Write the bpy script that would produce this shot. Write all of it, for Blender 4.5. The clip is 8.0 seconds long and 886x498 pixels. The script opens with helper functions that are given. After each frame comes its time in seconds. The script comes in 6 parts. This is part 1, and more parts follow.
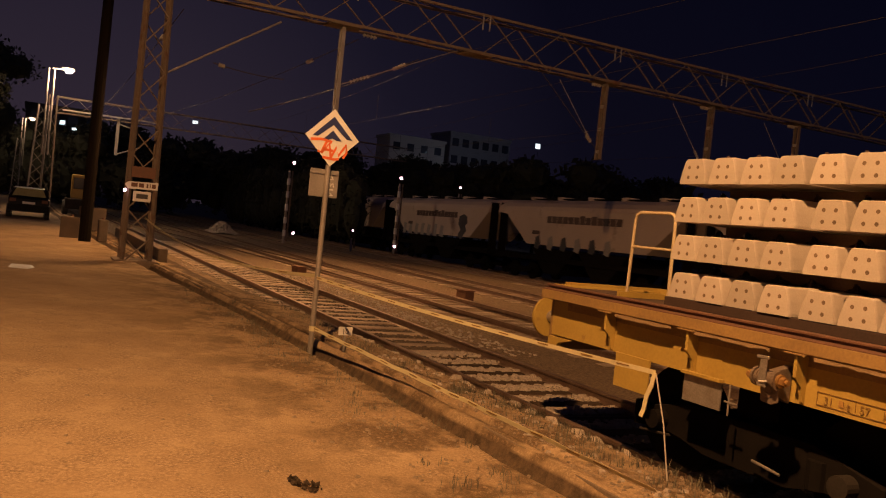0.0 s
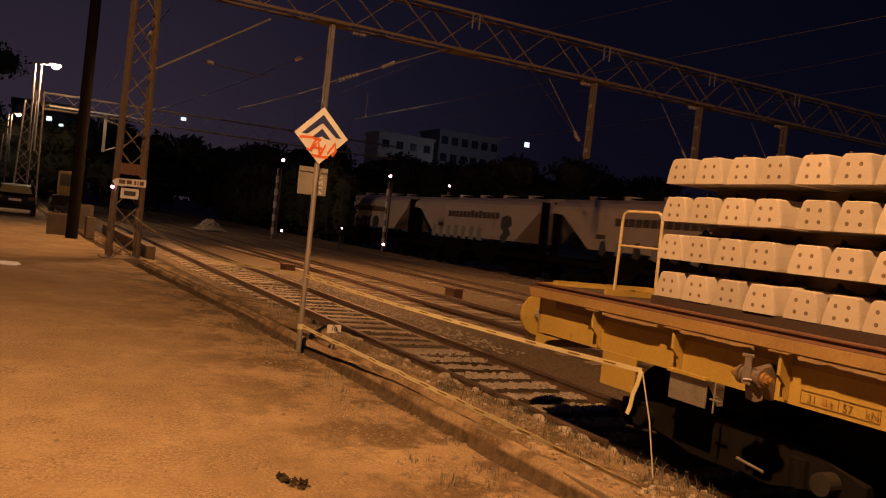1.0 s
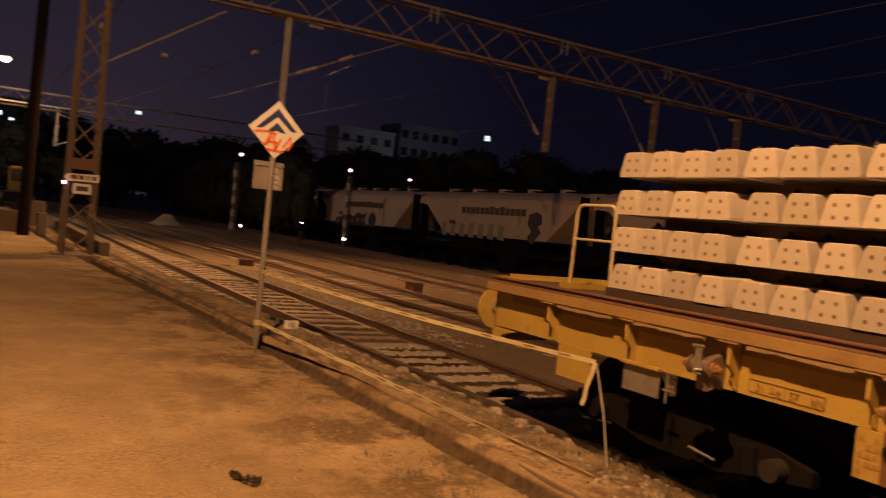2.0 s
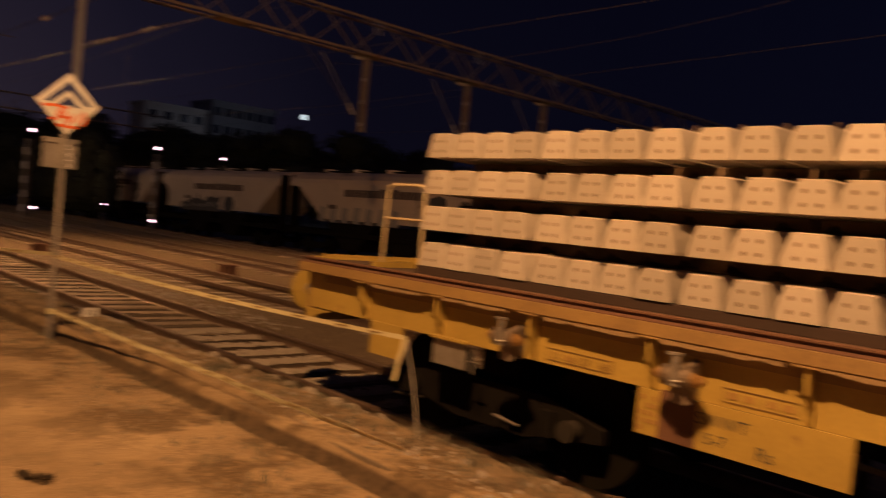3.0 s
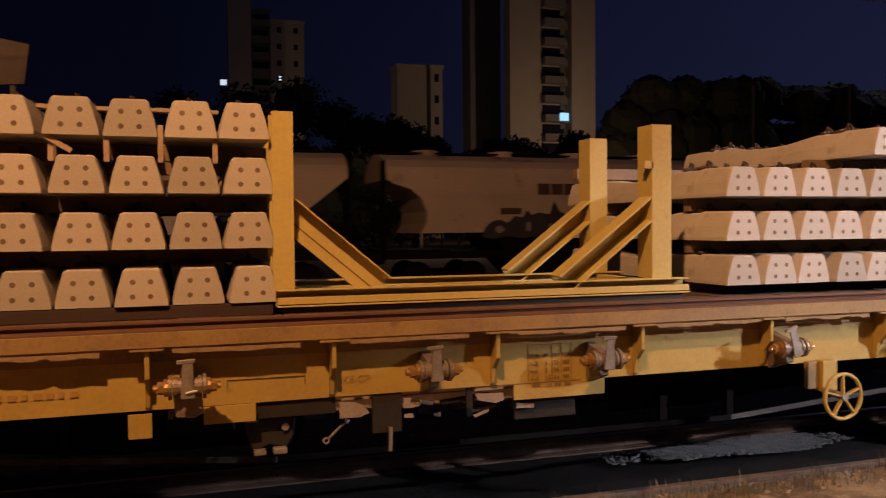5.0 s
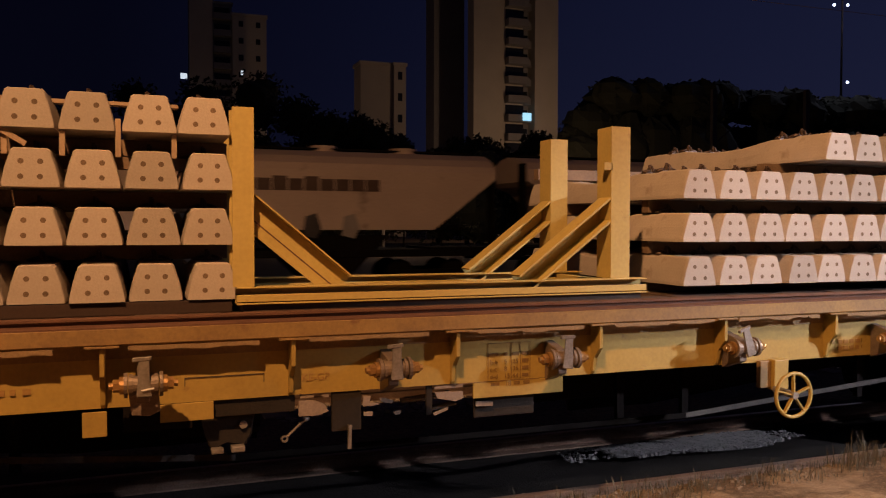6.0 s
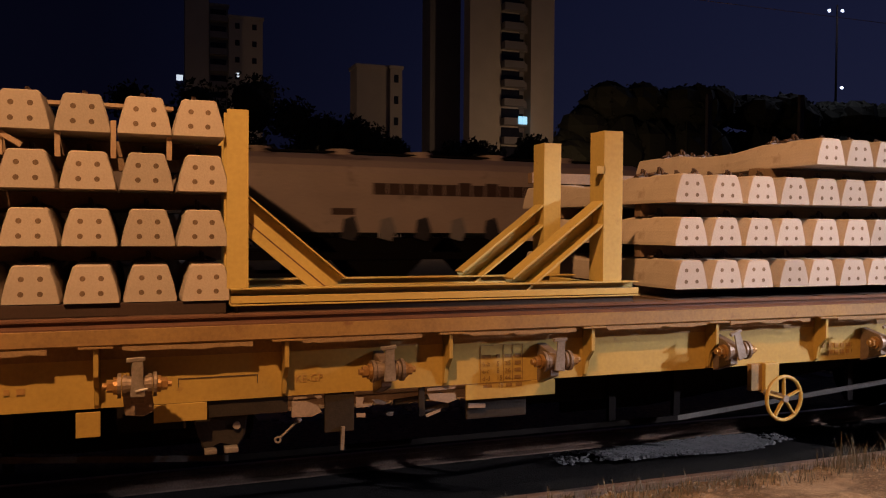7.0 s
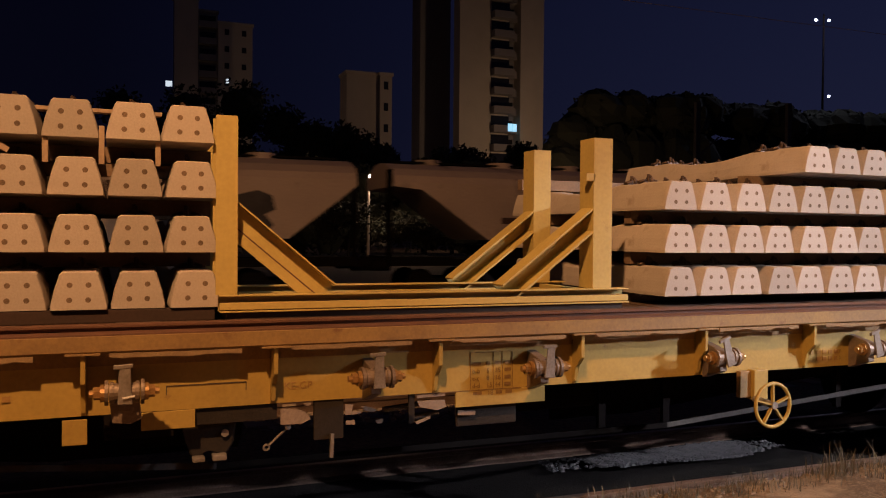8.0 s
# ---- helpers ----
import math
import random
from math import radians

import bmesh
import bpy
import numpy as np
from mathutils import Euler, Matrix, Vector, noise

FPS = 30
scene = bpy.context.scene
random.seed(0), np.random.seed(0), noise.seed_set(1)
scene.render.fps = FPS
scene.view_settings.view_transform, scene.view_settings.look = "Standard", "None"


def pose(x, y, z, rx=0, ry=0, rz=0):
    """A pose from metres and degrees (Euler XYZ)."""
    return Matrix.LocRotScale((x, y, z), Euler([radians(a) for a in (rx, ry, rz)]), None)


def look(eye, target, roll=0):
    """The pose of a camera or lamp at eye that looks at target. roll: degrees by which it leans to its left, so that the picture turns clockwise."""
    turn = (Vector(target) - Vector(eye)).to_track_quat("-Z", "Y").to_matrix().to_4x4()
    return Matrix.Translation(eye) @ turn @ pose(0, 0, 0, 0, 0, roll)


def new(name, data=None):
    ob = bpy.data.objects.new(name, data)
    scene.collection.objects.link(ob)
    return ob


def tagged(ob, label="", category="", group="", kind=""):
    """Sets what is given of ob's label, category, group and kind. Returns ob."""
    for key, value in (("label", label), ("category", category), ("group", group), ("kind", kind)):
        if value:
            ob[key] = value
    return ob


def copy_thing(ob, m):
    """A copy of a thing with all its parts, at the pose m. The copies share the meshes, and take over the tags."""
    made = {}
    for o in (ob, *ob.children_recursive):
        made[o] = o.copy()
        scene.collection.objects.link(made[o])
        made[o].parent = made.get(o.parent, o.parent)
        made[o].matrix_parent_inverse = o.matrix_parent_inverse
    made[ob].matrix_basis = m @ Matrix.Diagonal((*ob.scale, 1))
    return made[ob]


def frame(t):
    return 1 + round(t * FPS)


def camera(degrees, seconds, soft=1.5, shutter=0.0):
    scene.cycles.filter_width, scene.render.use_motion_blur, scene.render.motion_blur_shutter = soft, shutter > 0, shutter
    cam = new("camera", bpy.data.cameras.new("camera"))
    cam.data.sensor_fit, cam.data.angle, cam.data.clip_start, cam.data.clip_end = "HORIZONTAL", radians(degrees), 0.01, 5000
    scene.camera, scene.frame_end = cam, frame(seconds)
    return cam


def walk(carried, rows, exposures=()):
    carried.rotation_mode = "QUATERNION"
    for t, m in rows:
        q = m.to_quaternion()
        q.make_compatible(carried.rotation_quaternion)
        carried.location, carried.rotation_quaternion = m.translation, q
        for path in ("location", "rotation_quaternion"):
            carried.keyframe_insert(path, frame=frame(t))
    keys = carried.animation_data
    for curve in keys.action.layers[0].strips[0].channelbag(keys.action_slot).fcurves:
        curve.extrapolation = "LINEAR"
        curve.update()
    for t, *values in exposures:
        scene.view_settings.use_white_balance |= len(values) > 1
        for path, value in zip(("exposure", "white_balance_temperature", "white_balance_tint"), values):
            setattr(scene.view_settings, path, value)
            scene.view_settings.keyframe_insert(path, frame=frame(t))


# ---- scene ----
cam = camera(57.2, 8.0, soft=1.1, shutter=0.9)
PATH = [
    (0, (-0.323, 0.5, 1.542), (-2.103, 1.409, 1.49), 5.9),
    (0.5, (-0.307, 0.491, 1.547), (-2.083, 1.41, 1.493), 5.9),
    (1, (-0.297, 0.489, 1.546), (-2.065, 1.423, 1.492), 6.1),
    (1.2, (-0.291, 0.495, 1.548), (-2.057, 1.433, 1.494), 5.9),
    (2.3, (-0.261, 0.545, 1.554), (-1.934, 1.64, 1.494), 5.7),
    (2.5, (-0.249, 0.552, 1.552), (-1.874, 1.717, 1.492), 5.6),
    (3, (-0.199, 0.568, 1.555), (-1.653, 1.939, 1.49), 5.3),
    (3.1, (-0.183, 0.566, 1.555), (-1.59, 1.986, 1.491), 5.1),
    (3.3, (-0.142, 0.556, 1.561), (-1.398, 2.112, 1.504), 4.1),
    (3.5, (-0.088, 0.527, 1.565), (-1.041, 2.285, 1.52), 3.1),
    (3.7, (-0.034, 0.506, 1.57), (-0.539, 2.441, 1.534), 1.8),
    (3.9, (0.031, 0.507, 1.575), (-0.012, 2.506, 1.536), 0.55),
    (4, (0.067, 0.506, 1.577), (0.219, 2.5, 1.533), -0.1),
    (4.1, (0.101, 0.508, 1.578), (0.394, 2.486, 1.535), -0.4),
    (4.5, (0.172, 0.514, 1.586), (0.703, 2.442, 1.536), -0.6),
    (5, (0.188, 0.506, 1.586), (0.8, 2.409, 1.535), -0.5),
    (5.2, (0.188, 0.504, 1.586), (0.823, 2.4, 1.534), -0.4),
    (6.3, (0.19, 0.481, 1.589), (0.897, 2.351, 1.534), 0.2),
    (6.5, (0.192, 0.473, 1.588), (0.898, 2.344, 1.535), 0.2),
    (7, (0.19, 0.456, 1.586), (0.901, 2.325, 1.538), 0.4),
    (7.5, (0.189, 0.459, 1.586), (0.911, 2.324, 1.548), 0.6),
    (8, (0.19, 0.464, 1.585), (0.925, 2.324, 1.554), 0.5),
]
walk(cam, [(t, look(eye, target, roll)) for t, eye, target, roll in PATH],
     exposures=[(0, 1.0, 6250, 12), (2.7, 0.9, 6250, 10), (3.5, 0.58, 6150, 10), (4.3, 0.22, 6000, 16), (8, 0.16, 6050, 18)])

# ---- world and lights ----
world = bpy.data.worlds.new("night_sky")
scene.world = world
world.use_nodes = True
wn = world.node_tree
wn.nodes.clear()
w_out = wn.nodes.new("ShaderNodeOutputWorld")
w_bg = wn.nodes.new("ShaderNodeBackground")
w_tc = wn.nodes.new("ShaderNodeTexCoord")
w_sep = wn.nodes.new("ShaderNodeSeparateXYZ")
w_ramp = wn.nodes.new("ShaderNodeValToRGB")
w_ramp.color_ramp.elements[0].position = 0.0
w_ramp.color_ramp.elements[0].color = (0.0062, 0.0070, 0.0165, 1)
w_ramp.color_ramp.elements[1].position = 0.5
w_ramp.color_ramp.elements[1].color = (0.0026, 0.0036, 0.0130, 1)
wn.links.new(w_tc.outputs["Generated"], w_sep.inputs[0])
wn.links.new(w_sep.outputs[2], w_ramp.inputs[0])
w_east = wn.nodes.new("ShaderNodeMapRange")
w_east.inputs[1].default_value, w_east.inputs[2].default_value = -1.0, 0.75
w_tint = wn.nodes.new("ShaderNodeMix")
w_tint.data_type, w_tint.blend_type = "RGBA", "MULTIPLY"
w_tint.inputs[0].default_value = 1.0
w_side = wn.nodes.new("ShaderNodeValToRGB")
w_side.color_ramp.elements[0].color = (1.5, 0.90, 0.55, 1)
w_side.color_ramp.elements[1].color = (1.0, 1.0, 1.0, 1)
for at, tone in ((0.05, (0.55, 0.37, 0.30)), (0.11, (0.22, 0.16, 0.16)), (0.25, (0.15, 0.12, 0.14)), (0.55, (0.18, 0.165, 0.19)), (0.74, (0.43, 0.42, 0.46))):
    w_side.color_ramp.elements.new(at).color = (*tone, 1)
wn.links.new(w_sep.outputs[0], w_east.inputs[0])
wn.links.new(w_east.outputs[0], w_side.inputs[0])
wn.links.new(w_ramp.outputs[0], w_tint.inputs[6])
wn.links.new(w_side.outputs[0], w_tint.inputs[7])
wn.links.new(w_tint.outputs[2], w_bg.inputs[0])
w_bg.inputs[1].default_value = 1.6
wn.links.new(w_bg.outputs[0], w_out.inputs[0])


def point_lamp(name, place, watts, color, radius=0.25):
    data = bpy.data.lights.new(name, "POINT")
    data.energy, data.color, data.shadow_soft_size = watts, color, radius
    ob = new(name, data)
    ob.location = place
    return ob


def spot_lamp(name, place, aim, watts, color, radius, angle, blend=0.35):
    data = bpy.data.lights.new(name, "SPOT")
    data.energy, data.color, data.shadow_soft_size = watts, color, radius
    data.spot_size, data.spot_blend = radians(angle), blend
    ob = new(name, data)
    ob.matrix_basis = look(place, aim)
    return ob


SODIUM = (1.0, 0.49, 0.175)
WARM = (1.0, 0.62, 0.33)
spot_lamp("street_light_overhead", (-1.5, -0.5, 8.5), (-2.6, 1.0, 0), 4300, SODIUM, 0.12, 164, 0.12)
# added unseen lamp, placed only to brighten the western track bed
spot_lamp("fill_light_west", (-27.0, 8.0, 9.5), (-27.0, 8.5, 0), 3700, SODIUM, 0.2, 124, 0.5)
spot_lamp("street_light_east", (14.0, -2.5, 7.5), (10.0, 4.0, 0), 3500, (1.0, 0.92, 0.80), 0.2, 60, 0.35)
spot_lamp("street_light_far_east", (19.0, -6.5, 6.8), (11.0, 3.6, 0), 11000, (0.98, 0.93, 0.96), 0.2, 44, 0.5)


# ---- materials ----
def node_mat(name):
    m = bpy.data.materials.new(name)
    m.use_nodes = True
    return m, m.node_tree, m.node_tree.nodes["Principled BSDF"]


def surface(name, base, other=None, rough=0.7, metal=0.0, scale=6.0, fine=60.0, bump=0.15, amount=0.5,
            stain=None, stain_scale=1.5, stain_at=0.6, rand=0.0, rough_var=0.15, spec=0.5):
    """Two scales of noise between two colours, an optional stain layer, and fine relief."""
    m, t, bsdf = node_mat(name)
    n, l = t.nodes, t.links
    other = other or tuple(c * 0.6 for c in base)
    tc = n.new("ShaderNodeTexCoord")
    big = n.new("ShaderNodeTexNoise")
    big.inputs["Scale"].default_value, big.inputs["Detail"].default_value = scale, 6
    small = n.new("ShaderNodeTexNoise")
    small.inputs["Scale"].default_value, small.inputs["Detail"].default_value = fine, 4
    l.new(tc.outputs["Object"], big.inputs["Vector"])
    l.new(tc.outputs["Object"], small.inputs["Vector"])
    mixn = n.new("ShaderNodeMath")
    mixn.operation = "MULTIPLY_ADD"
    mixn.inputs[1].default_value = 0.45
    l.new(small.outputs[0], mixn.inputs[0])
    half = n.new("ShaderNodeMath")
    half.operation = "MULTIPLY"
    half.inputs[1].default_value = 0.55
    l.new(big.outputs[0], half.inputs[0])
    l.new(half.outputs[0], mixn.inputs[2])
    ramp = n.new("ShaderNodeValToRGB")
    ramp.color_ramp.elements[0].position = 0.5 - 0.5 * amount * 0.5
    ramp.color_ramp.elements[1].position = 0.5 + 0.5 * amount * 0.5
    ramp.color_ramp.elements[0].color = (*other, 1)
    ramp.color_ramp.elements[1].color = (*base, 1)
    l.new(mixn.outputs[0], ramp.inputs[0])
    col = ramp.outputs[0]
    if stain:
        sn = n.new("ShaderNodeTexNoise")
        sn.inputs["Scale"].default_value, sn.inputs["Detail"].default_value = stain_scale, 8
        sn.inputs["Roughness"].default_value = 0.65
        l.new(tc.outputs["Object"], sn.inputs["Vector"])
        sr = n.new("ShaderNodeValToRGB")
        sr.color_ramp.elements[0].position, sr.color_ramp.elements[1].position = stain_at - 0.06, stain_at + 0.06
        l.new(sn.outputs[0], sr.inputs[0])
        mx = n.new("ShaderNodeMix")
        mx.data_type = "RGBA"
        l.new(sr.outputs[0], mx.inputs[0])
        l.new(col, mx.inputs[6])
        mx.inputs[7].default_value = (*stain, 1)
        col = mx.outputs[2]
    if rand:
        oi = n.new("ShaderNodeObjectInfo")
        mr = n.new("ShaderNodeMapRange")
        mr.inputs[3].default_value, mr.inputs[4].default_value = 1 - rand, 1 + rand * 0.4
        l.new(oi.outputs["Random"], mr.inputs[0])
        hv = n.new("ShaderNodeHueSaturation")
        l.new(mr.outputs[0], hv.inputs["Value"])
        l.new(col, hv.inputs["Color"])
        col = hv.outputs[0]
    l.new(col, bsdf.inputs["Base Color"])
    rr = n.new("ShaderNodeMapRange")
    rr.inputs[3].default_value, rr.inputs[4].default_value = max(0.02, rough - rough_var), min(1, rough + rough_var)
    l.new(big.outputs[0], rr.inputs[0])
    l.new(rr.outputs[0], bsdf.inputs["Roughness"])
    bsdf.inputs["Metallic"].default_value = metal
    bsdf.inputs["Specular IOR Level"].default_value = spec
    if bump:
        bp = n.new("ShaderNodeBump")
        bp.inputs["Strength"].default_value, bp.inputs["Distance"].default_value = bump, 0.02
        l.new(mixn.outputs[0], bp.inputs["Height"])
        l.new(bp.outputs[0], bsdf.inputs["Normal"])
    return m


def glow(name, color, power):
    m, t, bsdf = node_mat(name)
    bsdf.inputs["Base Color"].default_value = (*color, 1)
    bsdf.inputs["Emission Color"].default_value = (*color, 1)
    bsdf.inputs["Emission Strength"].default_value = power
    return m


M_YELLOW = surface("yellow_paint", (0.40, 0.275, 0.055), (0.30, 0.20, 0.042), 0.55, 0, 3, 40, 0.08, 0.7,
                   stain=(0.16, 0.075, 0.03), stain_scale=5.0, stain_at=0.68)
M_YELLOW_FRAME = surface("fresh_yellow_paint", (0.52, 0.40, 0.115), (0.42, 0.315, 0.09), 0.5, 0, 3, 40, 0.08, 0.7,
                         stain=(0.20, 0.10, 0.04), stain_scale=6.0, stain_at=0.70)
M_YELLOW_OLD = surface("weathered_yellow_paint", (0.30, 0.19, 0.06), (0.19, 0.115, 0.045), 0.65, 0, 4, 55, 0.12, 0.7,
                       stain=(0.17, 0.085, 0.035), stain_scale=9.0, stain_at=0.66)
M_RUST = surface("rusty_steel", (0.17, 0.08, 0.045), (0.09, 0.045, 0.03), 0.75, 0.2, 8, 90, 0.2, 0.8)
M_RAILHEAD = surface("rail_steel", (0.30, 0.22, 0.17), (0.16, 0.10, 0.07), 0.45, 0.7, 5, 70, 0.06, 0.6)
M_CONCRETE = surface("sleeper_concrete", (0.471, 0.41, 0.35), (0.38, 0.327, 0.274), 0.85, 0, 5, 80, 0.18, 0.7,
                     stain=(0.31, 0.255, 0.20), stain_scale=6.0, stain_at=0.66, rand=0.22)
M_PLUG = surface("end_plug_mortar", (0.21, 0.145, 0.09), (0.11, 0.075, 0.047), 0.9, 0, 30, 120, 0.2, 0.6, rand=0.3)
M_CLIP = surface("spring_clip_steel", (0.12, 0.08, 0.06), (0.06, 0.04, 0.03), 0.5, 0.6, 20, 90, 0.1, 0.6)
M_GREY_STEEL = surface("worn_grey_steel", (0.365, 0.334, 0.304), (0.228, 0.198, 0.167), 0.42, 0.55, 10, 80, 0.1, 0.7)
# black deeper than the steel's own, to carry the shade beneath the wagon
M_BLACK_STEEL = surface("shade_blackened_steel", (0.011, 0.009, 0.008), (0.006, 0.005, 0.005), 0.85, 0.0, 5, 60, 0.15, 0.7, spec=0.06)
M_HUB = surface("oily_brown_steel", (0.25, 0.19, 0.14), (0.13, 0.095, 0.07), 0.5, 0.35, 14, 90, 0.15, 0.8)
M_BRASS = surface("golden_bolt_steel", (0.42, 0.25, 0.08), (0.24, 0.13, 0.05), 0.4, 0.5, 14, 90, 0.1, 0.7)
M_PACKING = surface("torn_pale_packing", (0.30, 0.20, 0.095), (0.17, 0.11, 0.055), 0.85, 0, 12, 80, 0.2, 0.8)
M_PALE_SCRAP = surface("pale_scraped_metal", (0.34, 0.27, 0.21), (0.16, 0.12, 0.09), 0.75, 0.1, 14, 70, 0.2, 0.9)
# wheel colour lowered to hold the under-wagon shade
M_WHEEL = surface("shade_dark_wheel_steel", (0.010, 0.008, 0.006), (0.006, 0.005, 0.004), 0.85, 0.0, 8, 60, 0.15, 0.7, spec=0.06)
M_CHORD = surface("dusty_grey_chord", (0.10, 0.09, 0.08), (0.035, 0.031, 0.027), 0.8, 0, 8, 60, 0.15, 0.8)
M_WEED = surface("withered_weed", (0.05, 0.032, 0.014), (0.025, 0.016, 0.008), 0.9, 0, 12, 60, 0.0, 0.8)
M_DARK_POLE = surface("tarred_pole", (0.012, 0.009, 0.007), (0.007, 0.005, 0.004), 0.95, 0, 6, 40, 0.2, 0.8, spec=0.08)
M_BLOCK = surface("dirty_block_concrete", (0.13, 0.10, 0.075), (0.07, 0.052, 0.04), 0.92, 0, 3, 60, 0.3, 0.8)
M_WOOD = surface("weathered_timber", (0.228, 0.152, 0.0912), (0.137, 0.0912, 0.057), 0.85, 0, 4, 50, 0.2, 0.8)
M_PALE_WOOD = surface("pale_raw_timber", (0.40, 0.29, 0.19), (0.27, 0.19, 0.12), 0.85, 0, 5, 60, 0.2, 0.8)
M_FADED_DARK = surface("faded_dark_print", (0.13, 0.075, 0.03), (0.26, 0.15, 0.035), 0.7, 0, 25, 90, 0.02, 0.8)
M_DECK = surface("oily_deck_planks", (0.10, 0.062, 0.04), (0.055, 0.035, 0.024), 0.8, 0, 3, 50, 0.2, 0.8, rand=0.25)
M_DARK_TIMBER = surface("creosoted_timber", (0.05, 0.026, 0.018), (0.026, 0.014, 0.010), 0.85, 0, 3, 50, 0.2, 0.8)
M_GALV = surface("galvanised_steel", (0.319, 0.289, 0.258), (0.213, 0.19, 0.167), 0.5, 0.5, 4, 60, 0.06, 0.6)
M_MAST = surface("old_mast_paint", (0.17, 0.13, 0.10), (0.10, 0.075, 0.055), 0.75, 0.1, 3, 50, 0.12, 0.8,
                 stain=(0.10, 0.05, 0.03), stain_scale=3, stain_at=0.6)
M_TIES = surface("track_sleeper_dust", (0.44, 0.34, 0.25), (0.20, 0.15, 0.105), 0.9, 0, 4, 60, 0.3, 0.8, rand=0.3)
# track sleepers blackened with the wagon's shade
M_TIES_SHADE = surface("shaded_track_sleeper", (0.018, 0.014, 0.011), (0.009, 0.007, 0.006), 0.95, 0, 4, 60, 0.3, 0.8, rand=0.3, spec=0.08)
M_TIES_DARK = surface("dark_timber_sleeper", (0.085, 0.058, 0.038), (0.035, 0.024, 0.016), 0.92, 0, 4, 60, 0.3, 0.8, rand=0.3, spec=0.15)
M_STONE = surface("ballast_stone", (0.40, 0.34, 0.28), (0.20, 0.165, 0.135), 0.92, 0, 9, 60, 0.3, 0.9)
M_VERGE_STONE = surface("dusty_verge_stone", (0.27, 0.20, 0.13), (0.12, 0.088, 0.058), 0.92, 0, 9, 60, 0.3, 0.9)
M_CRIB_STONE = surface("dark_crib_stone", (0.11, 0.078, 0.05), (0.05, 0.036, 0.024), 0.92, 0, 9, 60, 0.3, 0.9)
M_BED_STONE = surface("grey_bed_stone", (0.22, 0.22, 0.22), (0.08, 0.08, 0.08), 0.92, 0, 9, 60, 0.3, 0.9)
M_KERB = surface("kerb_concrete", (0.20, 0.145, 0.095), (0.085, 0.06, 0.04), 0.9, 0, 3, 60, 0.3, 0.8, rand=0.2)
M_WHITE_PAINT = surface("white_sign_paint", (0.593, 0.578, 0.547), (0.517, 0.486, 0.441), 0.5, 0, 4, 50, 0.03, 0.6)
M_BLUE_PAINT = surface("dark_blue_paint", (0.02, 0.03, 0.11), (0.015, 0.02, 0.08), 0.5, 0, 4, 50, 0.03, 0.6)
M_ORANGE = surface("orange_spray_paint", (0.608, 0.129, 0.0228), (0.532, 0.0912, 0.0152), 0.6, 0, 6, 50, 0.02, 0.6)
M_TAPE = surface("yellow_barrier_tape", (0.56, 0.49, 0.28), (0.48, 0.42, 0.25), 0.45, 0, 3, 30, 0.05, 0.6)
M_DARK_PRINT = surface("dark_print", (0.035, 0.03, 0.028), (0.05, 0.042, 0.038), 0.7, 0, 6, 60, 0.02, 0.6)
M_FADED_PRINT = surface("faded_brown_print", (0.26, 0.145, 0.04), (0.33, 0.19, 0.045), 0.7, 0, 8, 60, 0.02, 0.7)
M_ROPE = surface("grey_rope", (0.40, 0.36, 0.31), (0.28, 0.25, 0.22), 0.9, 0, 30, 100, 0.1, 0.6)
M_GRASS = surface("dry_grass", (0.12, 0.108, 0.075), (0.06, 0.053, 0.036), 0.85, 0, 10, 40, 0.0, 0.8)
M_HOPPER = surface("beige_hopper_paint", (0.56, 0.455, 0.385), (0.42, 0.335, 0.285), 0.6, 0, 0.7, 14, 0.03, 0.8,
                   stain=(0.16, 0.115, 0.085), stain_scale=0.6, stain_at=0.64)
M_HOPPER_TXT = surface("brown_lettering_paint", (0.05, 0.026, 0.018), (0.085, 0.048, 0.036), 0.6, 0, 2, 20, 0.02, 0.7)
M_GRAFF = surface("dark_graffiti_paint", (0.022, 0.02, 0.026), (0.05, 0.045, 0.055), 0.6, 0, 2, 20, 0.02, 0.7)
M_GRAFF_PALE = surface("pale_graffiti_paint", (0.32, 0.30, 0.29), (0.22, 0.2, 0.2), 0.6, 0, 2, 20, 0.02, 0.7)
M_FACADE = surface("cream_facade_render", (0.62, 0.55, 0.44), (0.50, 0.44, 0.35), 0.9, 0, 0.3, 6, 0.05, 0.7)
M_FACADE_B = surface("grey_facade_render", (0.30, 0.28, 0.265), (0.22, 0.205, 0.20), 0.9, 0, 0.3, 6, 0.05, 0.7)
M_WINDOW = surface("dark_window_glass", (0.02, 0.022, 0.028), (0.03, 0.03, 0.035), 0.15, 0, 1, 10, 0.0, 0.5)
M_LEAF = surface("dark_foliage", (0.034, 0.035, 0.018), (0.018, 0.019, 0.010), 0.9, 0, 2, 20, 0.0, 0.8)
M_BARK = surface("dark_bark", (0.015, 0.011, 0.008), (0.009, 0.0065, 0.005), 0.95, 0, 6, 40, 0.4, 0.8)
M_WIRE = surface("copper_wire", (0.035, 0.028, 0.023), (0.02, 0.015, 0.012), 0.7, 0.0, 5, 50, 0.0, 0.5)
M_INSULATOR = surface("pale_porcelain", (0.34, 0.31, 0.28), (0.24, 0.22, 0.19), 0.3, 0, 8, 50, 0.0, 0.5)
M_BLACK_CAR = surface("black_car_paint", (0.006, 0.006, 0.007), (0.01, 0.01, 0.01), 0.6, 0.0, 2, 50, 0.0, 0.5, spec=0.15)
M_TYRE = surface("tyre_rubber", (0.02, 0.02, 0.02), (0.03, 0.03, 0.03), 0.9, 0, 8, 60, 0.1, 0.5)
G_LAMP = glow("street_lamp_glow", (1.0, 0.86, 0.58), 40.0)
